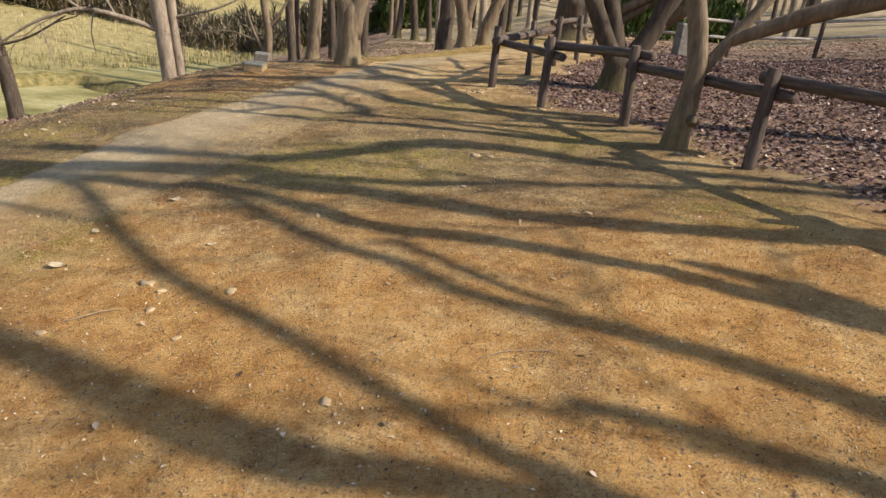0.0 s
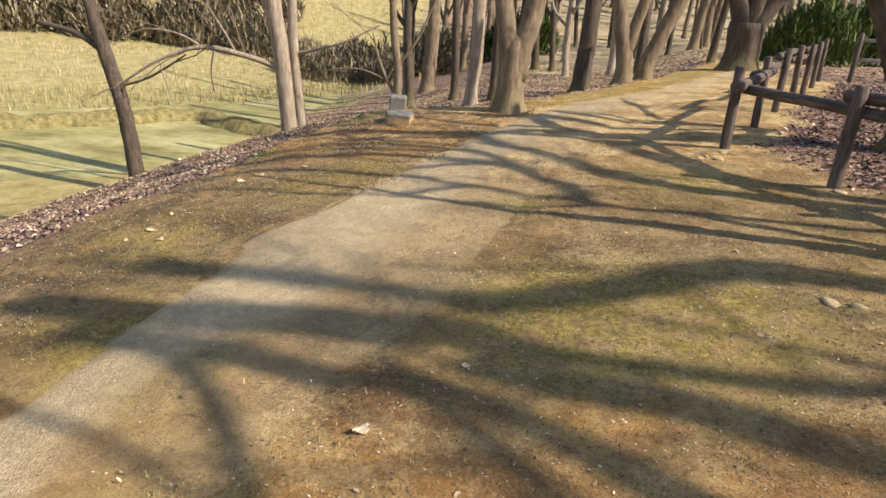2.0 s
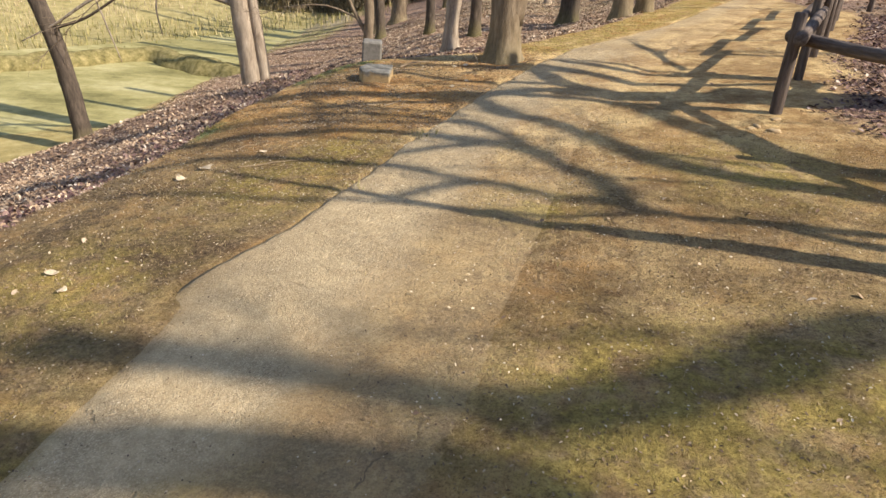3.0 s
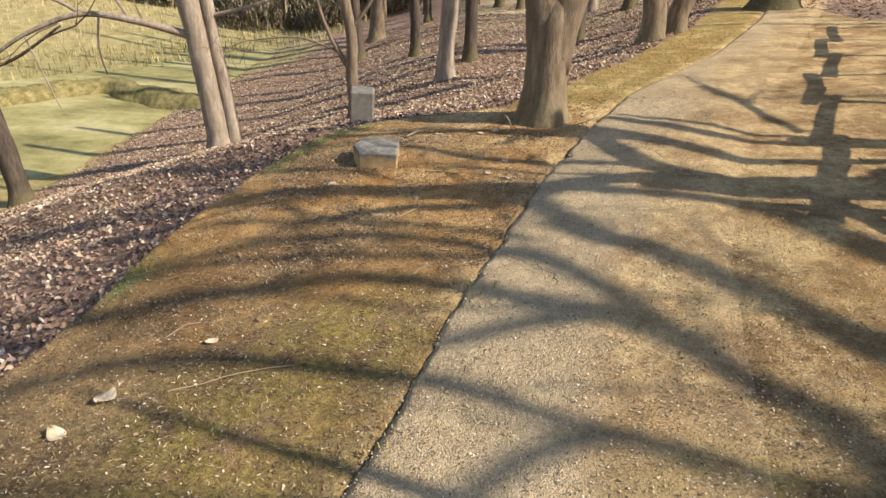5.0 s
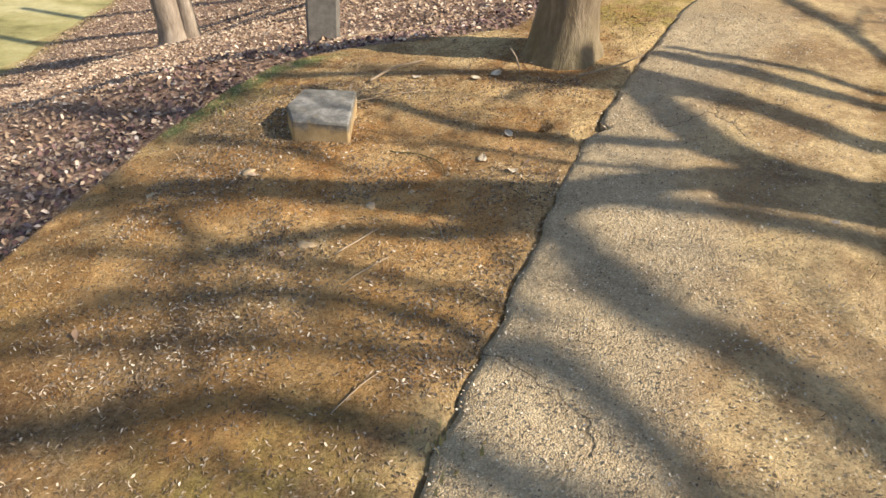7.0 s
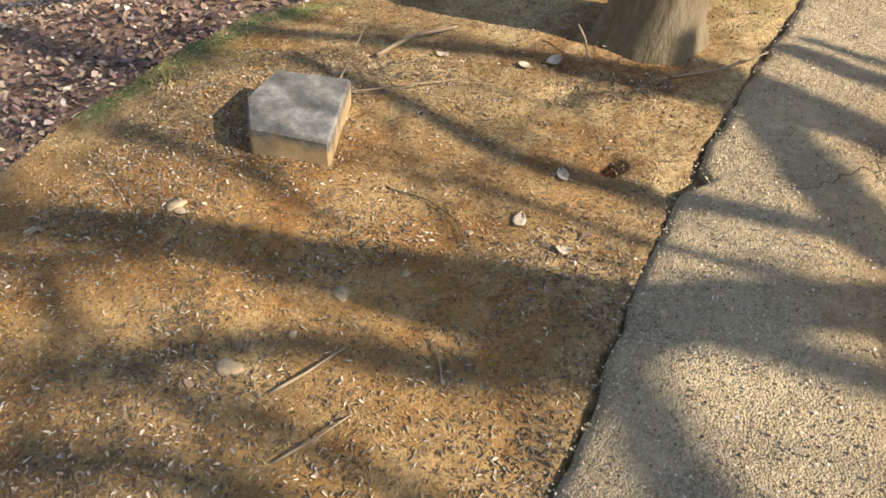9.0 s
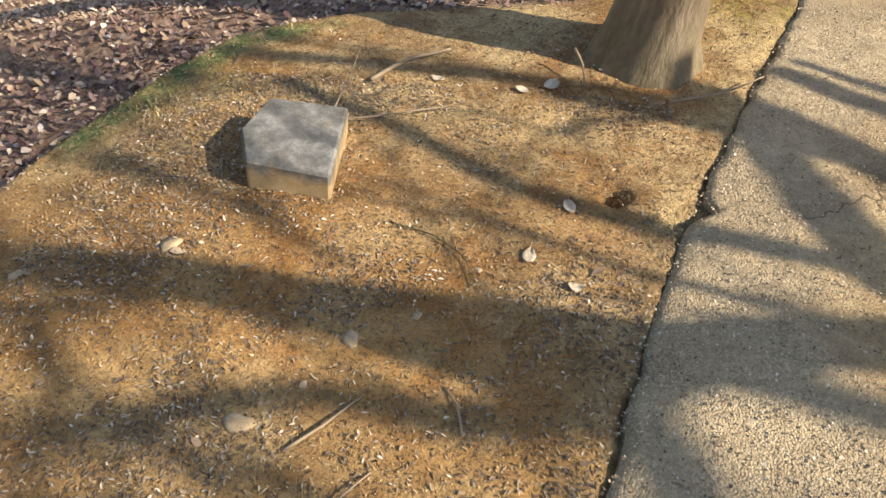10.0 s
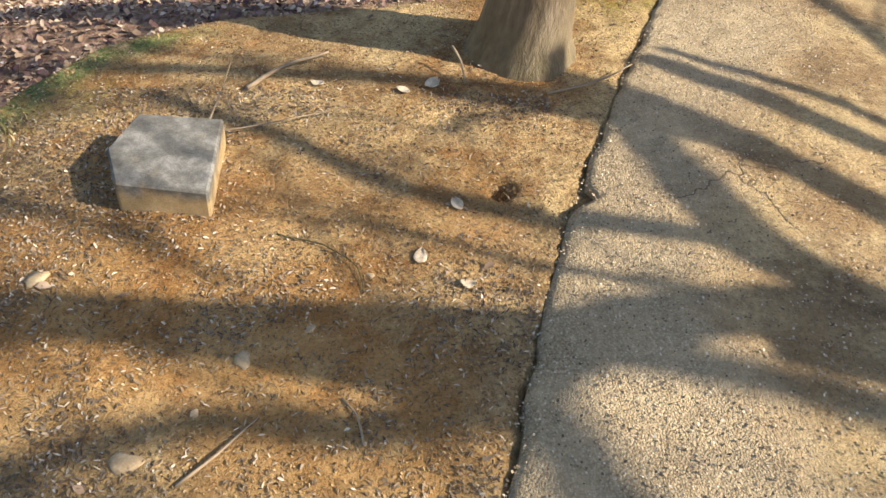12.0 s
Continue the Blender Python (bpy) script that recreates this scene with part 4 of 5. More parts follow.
dress(t3, [(-3.4, 10.9, 0.08), (-4.3, 11.3, 0.1), (-5.4, 11.9, 0.1), (-6.8, 12.6, 0.1)], 6.0, 7.6, 3, None, 2)
dress(t3, [(-4.0, 8.35, 0.07), (-4.7, 8.5, 0.1), (-5.6, 8.9, 0.12), (-7.0, 9.4, 0.12)], 6.6, 7.8, 2, None, 2)


# ---------------- log fence ----------------
def log_mesh(name, length, r, seed, taper=0.92):
    """A barked pole along z with chamfered ends."""
    q = Geo()
    n = max(4, int(length / 0.18))
    zs = [0, 0.012] + [length * i / n for i in range(1, n)] + [length - 0.012, length]
    rs = [r * 0.8] + [r * (1 - (1 - taper) * z / length) * (1 + 0.05 * noise.noise((seed, z * 3, 0))) for z in zs[1:-1]] + [r * taper * 0.8]
    pts = [(0.012 * noise.noise((seed, z * 1.2, 5)), 0.012 * noise.noise((seed + 9, z * 1.2, 5)), z) for z in zs]
    q.tube(pts, rs, 12, 0.05, seed)
    return q.mesh(name, MAT_LOG)


def log_fence(name, spots, lows, label, height=0.78, r=0.053, lean=(0.0, 0.02)):
    """Posts at the spots, and between them rails that lap at the posts, one high, one low."""
    base = Vector((*spots[0], land_at(*spots[0])))
    root = tagged(new(name), label, "fence")
    root.location = base
    tops = []
    for i, (x, y) in enumerate(spots):
        foot = Vector((x, y, land_at(x, y)))
        lx, ly = lean[0] + 0.03 * math.sin(i * 2.3), lean[1] + 0.03 * math.cos(i * 1.7)
        up = Vector((lx, ly, 1)).normalized()
        ob = part("post", log_mesh("post", height + 0.25, r, i * 1.3), None, root)
        ob.matrix_basis = Matrix.Translation(foot - base - up * 0.25) @ up.to_track_quat("Z", "Y").to_matrix().to_4x4()
        tops.append(foot + up * height)
    for i, (a, b) in enumerate(zip(tops, tops[1:])):
        d = (b - a).normalized()
        side = Vector((d.y, -d.x, 0)).normalized() * (-0.085)
        high = -0.09 if (i % 2) != lows else -0.20
        s, e = a - d * 0.17 + side + Vector((0, 0, high)), b + d * 0.17 + side + Vector((0, 0, high))
        if (i % 2) == lows:
            s, e = s - side * 0.0, e
        ob = part("rail", log_mesh("rail", (e - s).length, r * 0.95, i * 2.9 + 40), None, root)
        ob.matrix_basis = Matrix.Translation(s - base) @ (e - s).to_track_quat("Z", "Y").to_matrix().to_4x4()
    return root


log_fence("log_fence", FENCE[0:6][::-1], 0, "dark weathered log fence with lapped rails along the path")
log_fence("log_fence", FENCE[5:][1:], 0, "row of dark log fence posts with lapped rails", r=0.046)
link = tagged(part("fence_rail", log_mesh("fence_rail", 1.75, 0.052, 77.0), None), "short dark log rail between two fence rows", "rail")
a = Vector((0.64, 8.80, land_at(0.68, 8.97) + 0.60))
b = Vector((1.42, 10.36, land_at(1.3, 10.2) + 0.62))
link.matrix_world = Matrix.Translation(a) @ (b - a).to_track_quat("Z", "Y").to_matrix().to_4x4()


# ---------------- marker stones, stones ----------------
def rounded_prism(outline, z0, z1, bevel=0.012):
    bm = bmesh.new()
    low = [bm.verts.new((x, y, z0)) for x, y in outline]
    high = [bm.verts.new((x, y, z1)) for x, y in outline]
    bm.faces.new(low[::-1])
    bm.faces.new(high)
    n = len(outline)
    for i in range(n):
        bm.faces.new((low[i], low[(i + 1) % n], high[(i + 1) % n], high[i]))
    bmesh.ops.bevel(bm, geom=bm.edges[:], offset=bevel, segments=1, affect="EDGES")
    bm.normal_update()
    return bm


def from_bm(name, bm, material):
    me = bpy.data.meshes.new(name)
    bm.to_mesh(me)
    bm.free()
    me.materials.append(material)
    return me


bx, by = -2.87, 10.4
blk = new("stone_marker", from_bm("stone_marker", rounded_prism([(-0.127, -0.156), (0.157, -0.171), (0.132, 0.225), (-0.152, 0.215), (-0.196, 0.007)], -0.3, 0.0, 0.008), MAT_BLOCK))
blk.matrix_world = pose(bx, by, 0.004, 0.6, 0.5, 0)
tagged(blk, "low five-sided weathered grey concrete marker block", "marker stone")
sx, sy = -3.41, 12.92
sp = new("stone_post", from_bm("stone_post", rounded_prism([(-0.13, -0.12), (0.14, -0.12), (0.14, 0.12), (-0.13, 0.12)], -0.6, 0.0, 0.02), MAT_POST))
sp.matrix_world = pose(sx, sy, land_at(sx, sy) + 0.42, 2, 3, 8)
tagged(sp, "upright grey stone post below the path", "stone post")


def pebble(name, x, y, size, seed, material, label, flat=0.36):
    bm = bmesh.new()
    bmesh.ops.create_icosphere(bm, subdivisions=2, radius=1.0)
    for v in bm.verts:
        k = 1 + 0.7 * noise.noise(v.co * 1.3 + Vector((seed, seed * 2, 0))) + 0.3 * noise.noise(v.co * 3.1 + Vector((0, seed, 7)))
        v.co = Vector((v.co.x * size * k * 1.2, v.co.y * size * k * 0.85, v.co.z * size * k * flat))
    ob = new(name, from_bm(name, bm, material))
    ob.matrix_world = pose(x, y, land_at(x, y) + size * flat * 0.15, 0, 0, seed * 57)
    for p in ob.data.polygons:
        p.use_smooth = True
    return tagged(ob, label, "stone", "loose stones on the dirt")


for i, (x, y, size) in enumerate([(-3.15, 9.96, 0.035), (-2.53, 9.68, 0.03), (-2.75, 9.39, 0.045), (-3.56, 9.79, 0.03), (0.32, 5.41, 0.06), (0.44, 5.36, 0.045), (-2.32, 7.76, 0.018), (0.43, 8.62, 0.045), (0.50, 8.47, 0.055), (0.36, 8.55, 0.035), (-0.96, 2.81, 0.04), (-1.4, 2.9, 0.045), (-1.3, 2.82, 0.03), (-1.27, 2.62, 0.03), (0.98, 3.96, 0.03), (0.9, 3.98, 0.025), (2.38, 5.2, 0.06), (2.05, 5.45, 0.05), (2.2, 5.38, 0.04), (1.72, 6.42, 0.05), (-0.5, 7.45, 0.02), (-1.65, 2.4, 0.025), (-1.05, 2.35, 0.022), (-0.35, 1.9, 0.03), (-2.2, 9.98, 0.014), (-2.36, 9.78, 0.018), (-2.62, 9.52, 0.016), (1.15, 7.45, 0.05), (0.62, 8.8, 0.05)]):
    pebble("stone", x, y, size * 0.8, i + 1.0, MAT_PEBBLE, "small pale rounded stone lying on sandy dirt")


def stick(pts, r, label, material=MAT_TWIG):
    q = Geo()
    r = r * 0.5
    line = smooth_line([(x, y, h) for x, y, h in pts], 0.04)
    q.tube([(p[0], p[1], land_at(p[0], p[1]) + p[2] + r) for p in line], [r * (1 - 0.55 * i / len(line)) for i in range(len(line))], 6, 0.1, seed=pts[0][0])
    return tagged(part("stick", q, material), label, "stick", "dead sticks on the ground")


stick([(-3.35, 7.66, 0.0), (-3.05, 7.78, 0.01), (-2.85, 7.84, 0.0)], 0.007, "thin pale dead stick lying on dry grass")
stick([(-3.52, 8.05, 0.0), (-3.46, 8.15, 0.01), (-3.4, 8.18, 0.0)], 0.007, "thin pale dead stick lying on dry grass")
stick([(-2.72, 10.98, 0.01), (-2.6, 11.12, 0.03), (-2.42, 11.28, 0.01)], 0.02, "bare pale dead branch beside the marker block")
stick([(-2.82, 10.66, 0.02), (-2.78, 10.85, 0.1), (-2.76, 10.95, 0.16)], 0.007, "upright dead twig behind the marker block")
stick([(-2.8, 10.66, 0.02), (-2.6, 10.7, 0.03), (-2.38, 10.82, 0.02)], 0.008, "crooked dead twig beside the marker block")
stick([(-2.95, 10.75, 0.01), (-2.85, 10.68, 0.06), (-2.8, 10.64, 0.03)], 0.007, "crooked dead twig beside the marker block")
stick([(-2.5, 10.16, 0.0), (-2.35, 10.1, 0.008), (-2.24, 10.0, 0.01), (-2.22, 9.9, 0.0)], 0.006, "curved dark dead twig on the dirt", MAT_DARKBARK)
stick([(-2.62, 9.33, 0.0), (-2.54, 9.4, 0.01), (-2.46, 9.5, 0.0)], 0.009, "split pale dead stick on rusty soil")
stick([(-2.2, 9.42, 0.0), (-2.22, 9.5, 0.01), (-2.26, 9.55, 0.0)], 0.008, "short brown dead stick on the dirt")
stick([(-2.48, 8.55, 0.0), (-2.4, 8.66, 0.01), (-2.35, 8.72, 0.0)], 0.006, "thin pale dead stick on the dirt")
stick([(-2.55, 9.15, 0.0), (-2.46, 9.22, 0.015), (-2.4, 9.3, 0.0)], 0.007, "thin pale dead stick on the dirt")
stick([(-1.5, 11.0, 0.0), (-1.28, 11.06, 0.03), (-1.12, 11.16, 0.05)], 0.012, "surface root end at the foot of the tree")
stick([(-1.9, 11.2, 0.1), (-1.86, 11.14, 0.06), (-1.84, 11.06, 0.0)], 0.014, "short pale root at the foot of the tree")
stick([(-3.4, 12.6, 0.0), (-3.0, 12.75, 0.02), (-2.4, 13.1, 0.0)], 0.02, "long dead branch on the leaf litter")
stick([(0.2, 2.2, 0.0), (0.35, 2.26, 0.01), (0.52, 2.25, 0.0)], 0.006, "thin dead twig on sandy dirt")
stick([(-1.6, 2.5, 0.0), (-1.48, 2.58, 0.01), (-1.4, 2.62, 0.0)], 0.008, "thin pale dead stick on sandy dirt")


# ---------------- scattered stuff ----------------
def sample(rng, n, x0, x1, y0, y1, density):
    """n points in a box, thinned by a density field of 0 to 1."""
    x, y = rng.uniform(x0, x1, n), rng.uniform(y0, y1, n)
    keep = rng.uniform(0, 1, n) < density(x, y)
    return x[keep], y[keep]


def over_path(x, y):
    return np.where((pave_gap(x, y) < 0) & (x < along(PATH_RIGHT, y)) & (y < 30), 1.0, 0.0)


def flakes(name, x, y, size, rng, material, lift, curl, label, category, slim=0.55):
    """Small folded flakes (leaves, chips) lying on the ground as one object."""
    n = len(x)
    z = land(x, y) + 0.014 * over_path(x, y)
    a = rng.uniform(0, 2 * np.pi, n)
    s = size * rng.uniform(0.55, 1.25, n)
    u = np.stack([np.cos(a), np.sin(a), rng.normal(0, curl, n)], -1)
    w = np.stack([-np.sin(a), np.cos(a), rng.normal(0, curl, n)], -1)
    c = np.stack([x, y, z + lift * rng.uniform(0.2, 1.0, n)], -1)
    up = np.array([0, 0, 1.0])
    fold = (s * rng.uniform(0.03, 0.2, n))[:, None] * up
    S = s[:, None]
    p0, p1 = c - u * S * 0.5, c + u * S * 0.5
    l0, l1 = c + w * S * slim * 0.5 + fold - u * S * 0.12, c + w * S * slim * 0.42 + fold + u * S * 0.2
    r0, r1 = c - w * S * slim * 0.5 + fold - u * S * 0.12, c - w * S * slim * 0.42 + fold + u * S * 0.2
    V = np.stack([p0, l0, l1, p1, r1, r0], 1).reshape(-1, 3)
    k = np.arange(n) * 6
    quads = np.stack([np.stack([k, k + 3, k + 2, k + 1], -1), np.stack([k, k + 5, k + 4, k + 3], -1)], 1).reshape(-1, 4)
    me = bpy.data.meshes.new(name)
    me.vertices.add(len(V))
    me.vertices.foreach_set("co", V.ravel())
    me.loops.add(quads.size)
    me.loops.foreach_set("vertex_index", quads.ravel())
    me.polygons.add(len(quads))
    me.polygons.foreach_set("loop_start", np.arange(len(quads)) * 4)
    me.polygons.foreach_set("loop_total", np.full(len(quads), 4))
    me.update(calc_edges=True)
    me.materials.append(material)
    return tagged(new(name, me), label, category, kind="stuff")


def blades(name, x, y, height, rng, material, label, category, width=0.1, z=None, lean=0.5):
    """Thin grass blades, three-sided slivers with a bend."""
    n = len(x)
    z = land(x, y) + 0.012 * over_path(x, y) if z is None else z
    a = rng.uniform(0, 2 * np.pi, n)
    h = height * rng.uniform(0.5, 1.3, n)
    side = np.stack([-np.sin(a), np.cos(a), np.zeros(n)], -1) * (h * width)[:, None]
    out = np.stack([np.cos(a), np.sin(a), np.zeros(n)], -1) * (h * rng.uniform(0.1, 1.0, n) * lean)[:, None]
    c = np.stack([x, y, z - 0.004], -1)
    up = np.stack([np.zeros(n), np.zeros(n), h], -1)
    V = np.stack([c - side, c + side, c + out * 0.35 + up * 0.6 + side * 0.6, c + out * 0.35 + up * 0.6 - side * 0.6, c + out + up * 0.95], 1).reshape(-1, 3)
    k = np.arange(n) * 5
    loops = np.stack([k, k + 1, k + 2, k + 3, k + 3, k + 2, k + 4], -1).ravel()
    me = bpy.data.meshes.new(name)
    me.vertices.add(len(V))
    me.vertices.foreach_set("co", V.ravel())
    me.loops.add(len(loops))
    me.loops.foreach_set("vertex_index", loops)
    me.polygons.add(2 * n)
    me.polygons.foreach_set("loop_start", np.stack([np.arange(n) * 7, np.arange(n) * 7 + 4], -1).ravel())
    me.polygons.foreach_set("loop_total", np.tile([4, 3], n))
    me.update(calc_edges=True)
    me.materials.append(material)
    return tagged(new(name, me), label, category, kind="stuff")


rng = np.random.default_rng(5)
soil_only = lambda x, y: np.where(pave_gap(x, y) < 0.02, ramp01(x - along(PATH_RIGHT, y) + 0.9 * (lumps(x, y, 0.5, 5) - 0.3), -0.6, 0.3), 1.0) * (1 - leafiness(x, y))
x, y = sample(rng, 110000, -1.0, 9.0, 1.5, 15.5, lambda x, y: np.where(x > 0, leafiness(x, y), 0) * (0.6 + 0.4 * lumps(x, y, 0.5, 3)))
# leaf colour here includes the tree shade behind the fence
flakes("leaf_litter", x, y, 0.05, rng, MAT_LEAFSHADED, 0.015, 0.32, "dry purplish-brown fallen leaves behind the fence, darkened for tree shade", "leaves")
x, y = sample(rng, 300000, -12.5, 4.0, 4.0, 30.0, lambda x, y: np.where(x < along(BANK, y), leafiness(x, y), 0) * (x > -11.2) * (0.4 + 0.6 * lumps(x, y, 0.6, 3)))
flakes("leaf_litter", x, y, 0.042, rng, MAT_LEAF, 0.02, 0.45, "dry brown fallen leaves covering the bank", "leaves")
x, y = sample(rng, 26000, -6.5, -1.5, 6.0, 13.0, lambda x, y: leafiness(x, y) * ramp01(1.8 - left_of(BANK, x, y), 0, 1.6) * (left_of(BANK, x, y) > 0) * (0.25 + 0.75 * lumps(x, y, 0.7, 9)))
# purple-brown leaves whose dark colour also carries the shade under the edge
flakes("leaf_litter", x, y, 0.04, rng, MAT_LEAFSHADED, 0.03, 0.5, "purplish-brown fallen leaves gathered below the dirt edge, darkened for shade", "leaves")
x, y = sample(rng, 60000, -16, 16, -10, 34, lambda x, y: leafiness(x, y) * (x > -11.2) * np.where((x > -6.5) & (x < 9) & (y > 2) & (y < 15), 0.0, 1.0))
flakes("leaf_litter", x, y, 0.085, rng, MAT_LEAF, 0.02, 0.2, "thin scatter of fallen leaves on the wood's edge", "leaves")
x, y = sample(rng, 32000, -4.4, -0.9, 7.0, 12.2, soil_only)
flakes("wood_chips", x, y, 0.018, rng, MAT_CHIP, 0.004, 0.35, "small brown chips and slivers on the dirt", "chips", 0.2)
x, y = sample(rng, 26000, -3.9, -1.2, 8.9, 11.5, soil_only)
flakes("wood_chips", x, y, 0.009, rng, MAT_GRIT, 0.003, 0.5, "fine brown crumbs and chips on the dirt", "chips", 0.5)
x, y = sample(rng, 30000, -3.6, -1.5, 8.6, 11.0, lambda x, y: soil_only(x, y) * ramp01(lumps(x, y, 0.35, 21) + 0.4 * lumps(x, y, 0.1, 22), 0.45, 0.95))
flakes("wood_chips", x, y, 0.016, rng, MAT_DEBRIS, 0.005, 0.45, "drifts of grey-brown bark crumbs on the dirt", "chips", 0.35)
x, y = sample(rng, 40000, -2.6, 0.6, 7.0, 12.0, lambda x, y: 1 - soil_only(x, y))
flakes("grit", x, y, 0.008, rng, MAT_PAVEGRIT, 0.003, 0.4, "fine pale grit on the pavement", "grit", 0.8)
x, y = sample(rng, 40000, -4.5, 2.6, 0.8, 8.5, soil_only)
flakes("wood_chips", x, y, 0.015, rng, MAT_CHIP, 0.003, 0.3, "small brown chips and grit on sandy dirt", "chips", 0.42)
x, y = sample(rng, 9000, -3.4, 1.5, 3.0, 13.0, lambda x, y: 1 - soil_only(x, y))
x, y = x[left_of(BANK, x, y) < -0.1], y[left_of(BANK, x, y) < -0.1]
flakes("wood_chips", x, y, 0.009, rng, MAT_CHIP, 0.003, 0.2, "pale grit on the pavement", "grit", 0.8)
x, y = sample(rng, 500, -4.8, 3.0, 0.8, 13.0, lambda x, y: soil_only(x, y) * 0.6 + 0.06)
flakes("leaf_litter", x, y, 0.035, rng, MAT_LEAF, 0.012, 0.3, "stray fallen leaves on the dirt", "leaves")
x, y = sample(rng, 60000, -4.6, 2.4, 0.9, 9.5, lambda x, y: soil_only(x, y) * ramp01(lumps(x, y, 0.4, 6) + 0.4 * lumps(x, y, 0.1, 2), 0.35, 0.9))
blades("dry_grass", x, y, 0.022, rng, MAT_BLADE, "short dry grass stubble in sandy soil", "grass", 0.07)
x, y = sample(rng, 9000, -1.6, 2.2, 11.4, 17.0, lambda x, y: ramp01(left_of(PATH_LEFT, x, y), 0.02, 0.15) * ramp01(-left_of(BANK, x, y), -0.3, 0.1))
blades("grass", x, y, 0.03, rng, MAT_BLADE, "thin yellow-green grass beside the pavement", "grass", 0.08)

# green tufts in the pavement joint and on the bank edge
for i, (x0, y0, n, h) in enumerate([(-2.13, 8.42, 26, 0.04), (-2.42, 7.32, 18, 0.03), (-4.1, 8.85, 60, 0.04), (-3.55, 10.75, 60, 0.035), (-2.2, 4.3, 18, 0.02)]):
    x, y = x0 + rng.normal(0, 0.05, n), y0 + rng.normal(0, 0.06, n)
    blades("grass_tuft", x, y, h, rng, MAT_REED, "small green weed tuft at the path edge", "grass tuft", 0.14)


# ---------------- far side of the pond and the woods ----------------
def on_ray(r, off):
    return -0.6 * r + 0.8 * off, 0.8 * r + 0.6 * off


x, y = sample(rng, 55000, -48, -8, 18, 66, lambda x, y: ramp01(-0.6 * x + 0.8 * y, 37.5, 39.5) * ramp01(62 - (-0.6 * x + 0.8 * y), 0, 4) * ramp01(lumps(x, y, 2.2, 8), 0.15, 0.6))
blades("tall_dry_grass", x, y, 0.24, rng, MAT_STRAW, "tall straw-coloured dry grass beyond the pond", "dry grass", 0.06)
x, y = sample(rng, 16000, -40, -7, 24, 60, lambda x, y: ramp01(-0.6 * x + 0.8 * y, 33.0, 34.0) * ramp01(40 - (-0.6 * x + 0.8 * y), 0, 1.5))
blades("waterside_grass", x, y, 0.3, rng, MAT_REED, "green grass along the far pond edge", "grass", 0.07)
x, y = sample(rng, 5000, -40, -14.7, 10, 33, lambda x, y: ramp01(0.8 - np.abs(left_of([(-45, 8.5), (-24, 20.0), (-18.8, 23.7), (-14.7, 27.2)], x, y)), 0, 0.3))
blades("dyke_grass", x, y, 0.16, rng, MAT_REED, "short grass on the dyke", "grass", 0.07, z=np.full(len(x), POND_Z + 0.3))


def shrub(name, x, y, width, height, n, material, label, seed):
    """A thicket: many short twigs or leaves in an uneven heap."""
    rg = np.random.default_rng(seed)
    th, rr = rg.uniform(0, 2 * np.pi, n), np.sqrt(rg.uniform(0, 1, n))
    px, py = x + width * rr * np.cos(th), y + width * 0.7 * rr * np.sin(th)
    top = height * np.sqrt(np.clip(1 - rr * rr, 0.05, 1)) * (0.6 + 0.6 * lumps(px, py, width * 0.35, seed))
    pz = land(px, py) + top * rg.uniform(0.0, 1.0, n) ** 0.7
    return blades(name, px, py, height * 0.2, rg, material, label, "shrub", 0.10, z=pz, lean=1.6)


for i, (r, off, w, h) in enumerate([(52, 3, 3.4, 3.4), (50, 8, 3.2, 3.2), (47, 11.5, 2.8, 2.6), (54, -2, 3.4, 3.2), (57, 13, 4.5, 4.2), (62, -6, 4.5, 3.6), (63, 4, 5, 4.5), (64, -16, 4.5, 3.2), (65, -26, 4.5, 3.2), (66, -36, 5, 3.4)]):
    shrub("thicket", *on_ray(r, off), w, h, 2600, MAT_SHRUB, "leafless brown thicket beyond the field", 20 + i)
for i, (x, y, w, h) in enumerate([(-14.0, 41.0, 2.0, 1.9), (-11.6, 42.5, 2.4, 2.4), (-9.6, 40.5, 1.6, 1.7)]):
    shrub("thicket", x, y, w, h, 2200, MAT_SHRUB, "leafless grey-brown thicket beside the field", 50 + i)
shrub("evergreen_bush", -13.2, 43.5, 1.3, 1.7, 1800, MAT_BUSH, "dark evergreen bush among brown thickets", 46)
shrub("evergreen_bush", 7.5, 26.0, 1.6, 1.9, 3000, MAT_BUSH, "dense green bush at the bend of the path", 41)
shrub("evergreen_bush", 10.5, 29.0, 2.0, 2.4, 3000, MAT_BUSH, "dense green bush at the woodland edge", 42)
shrub("thicket", -7.5, 42.0, 2.4, 2.6, 3000, MAT_SHRUB, "leafless brown thicket at the woodland edge", 43)
shrub("evergreen_bush", -2.5, 45.0, 2.4, 3.0, 3000, MAT_BUSH, "dark evergreen bush at the woodland edge", 44)

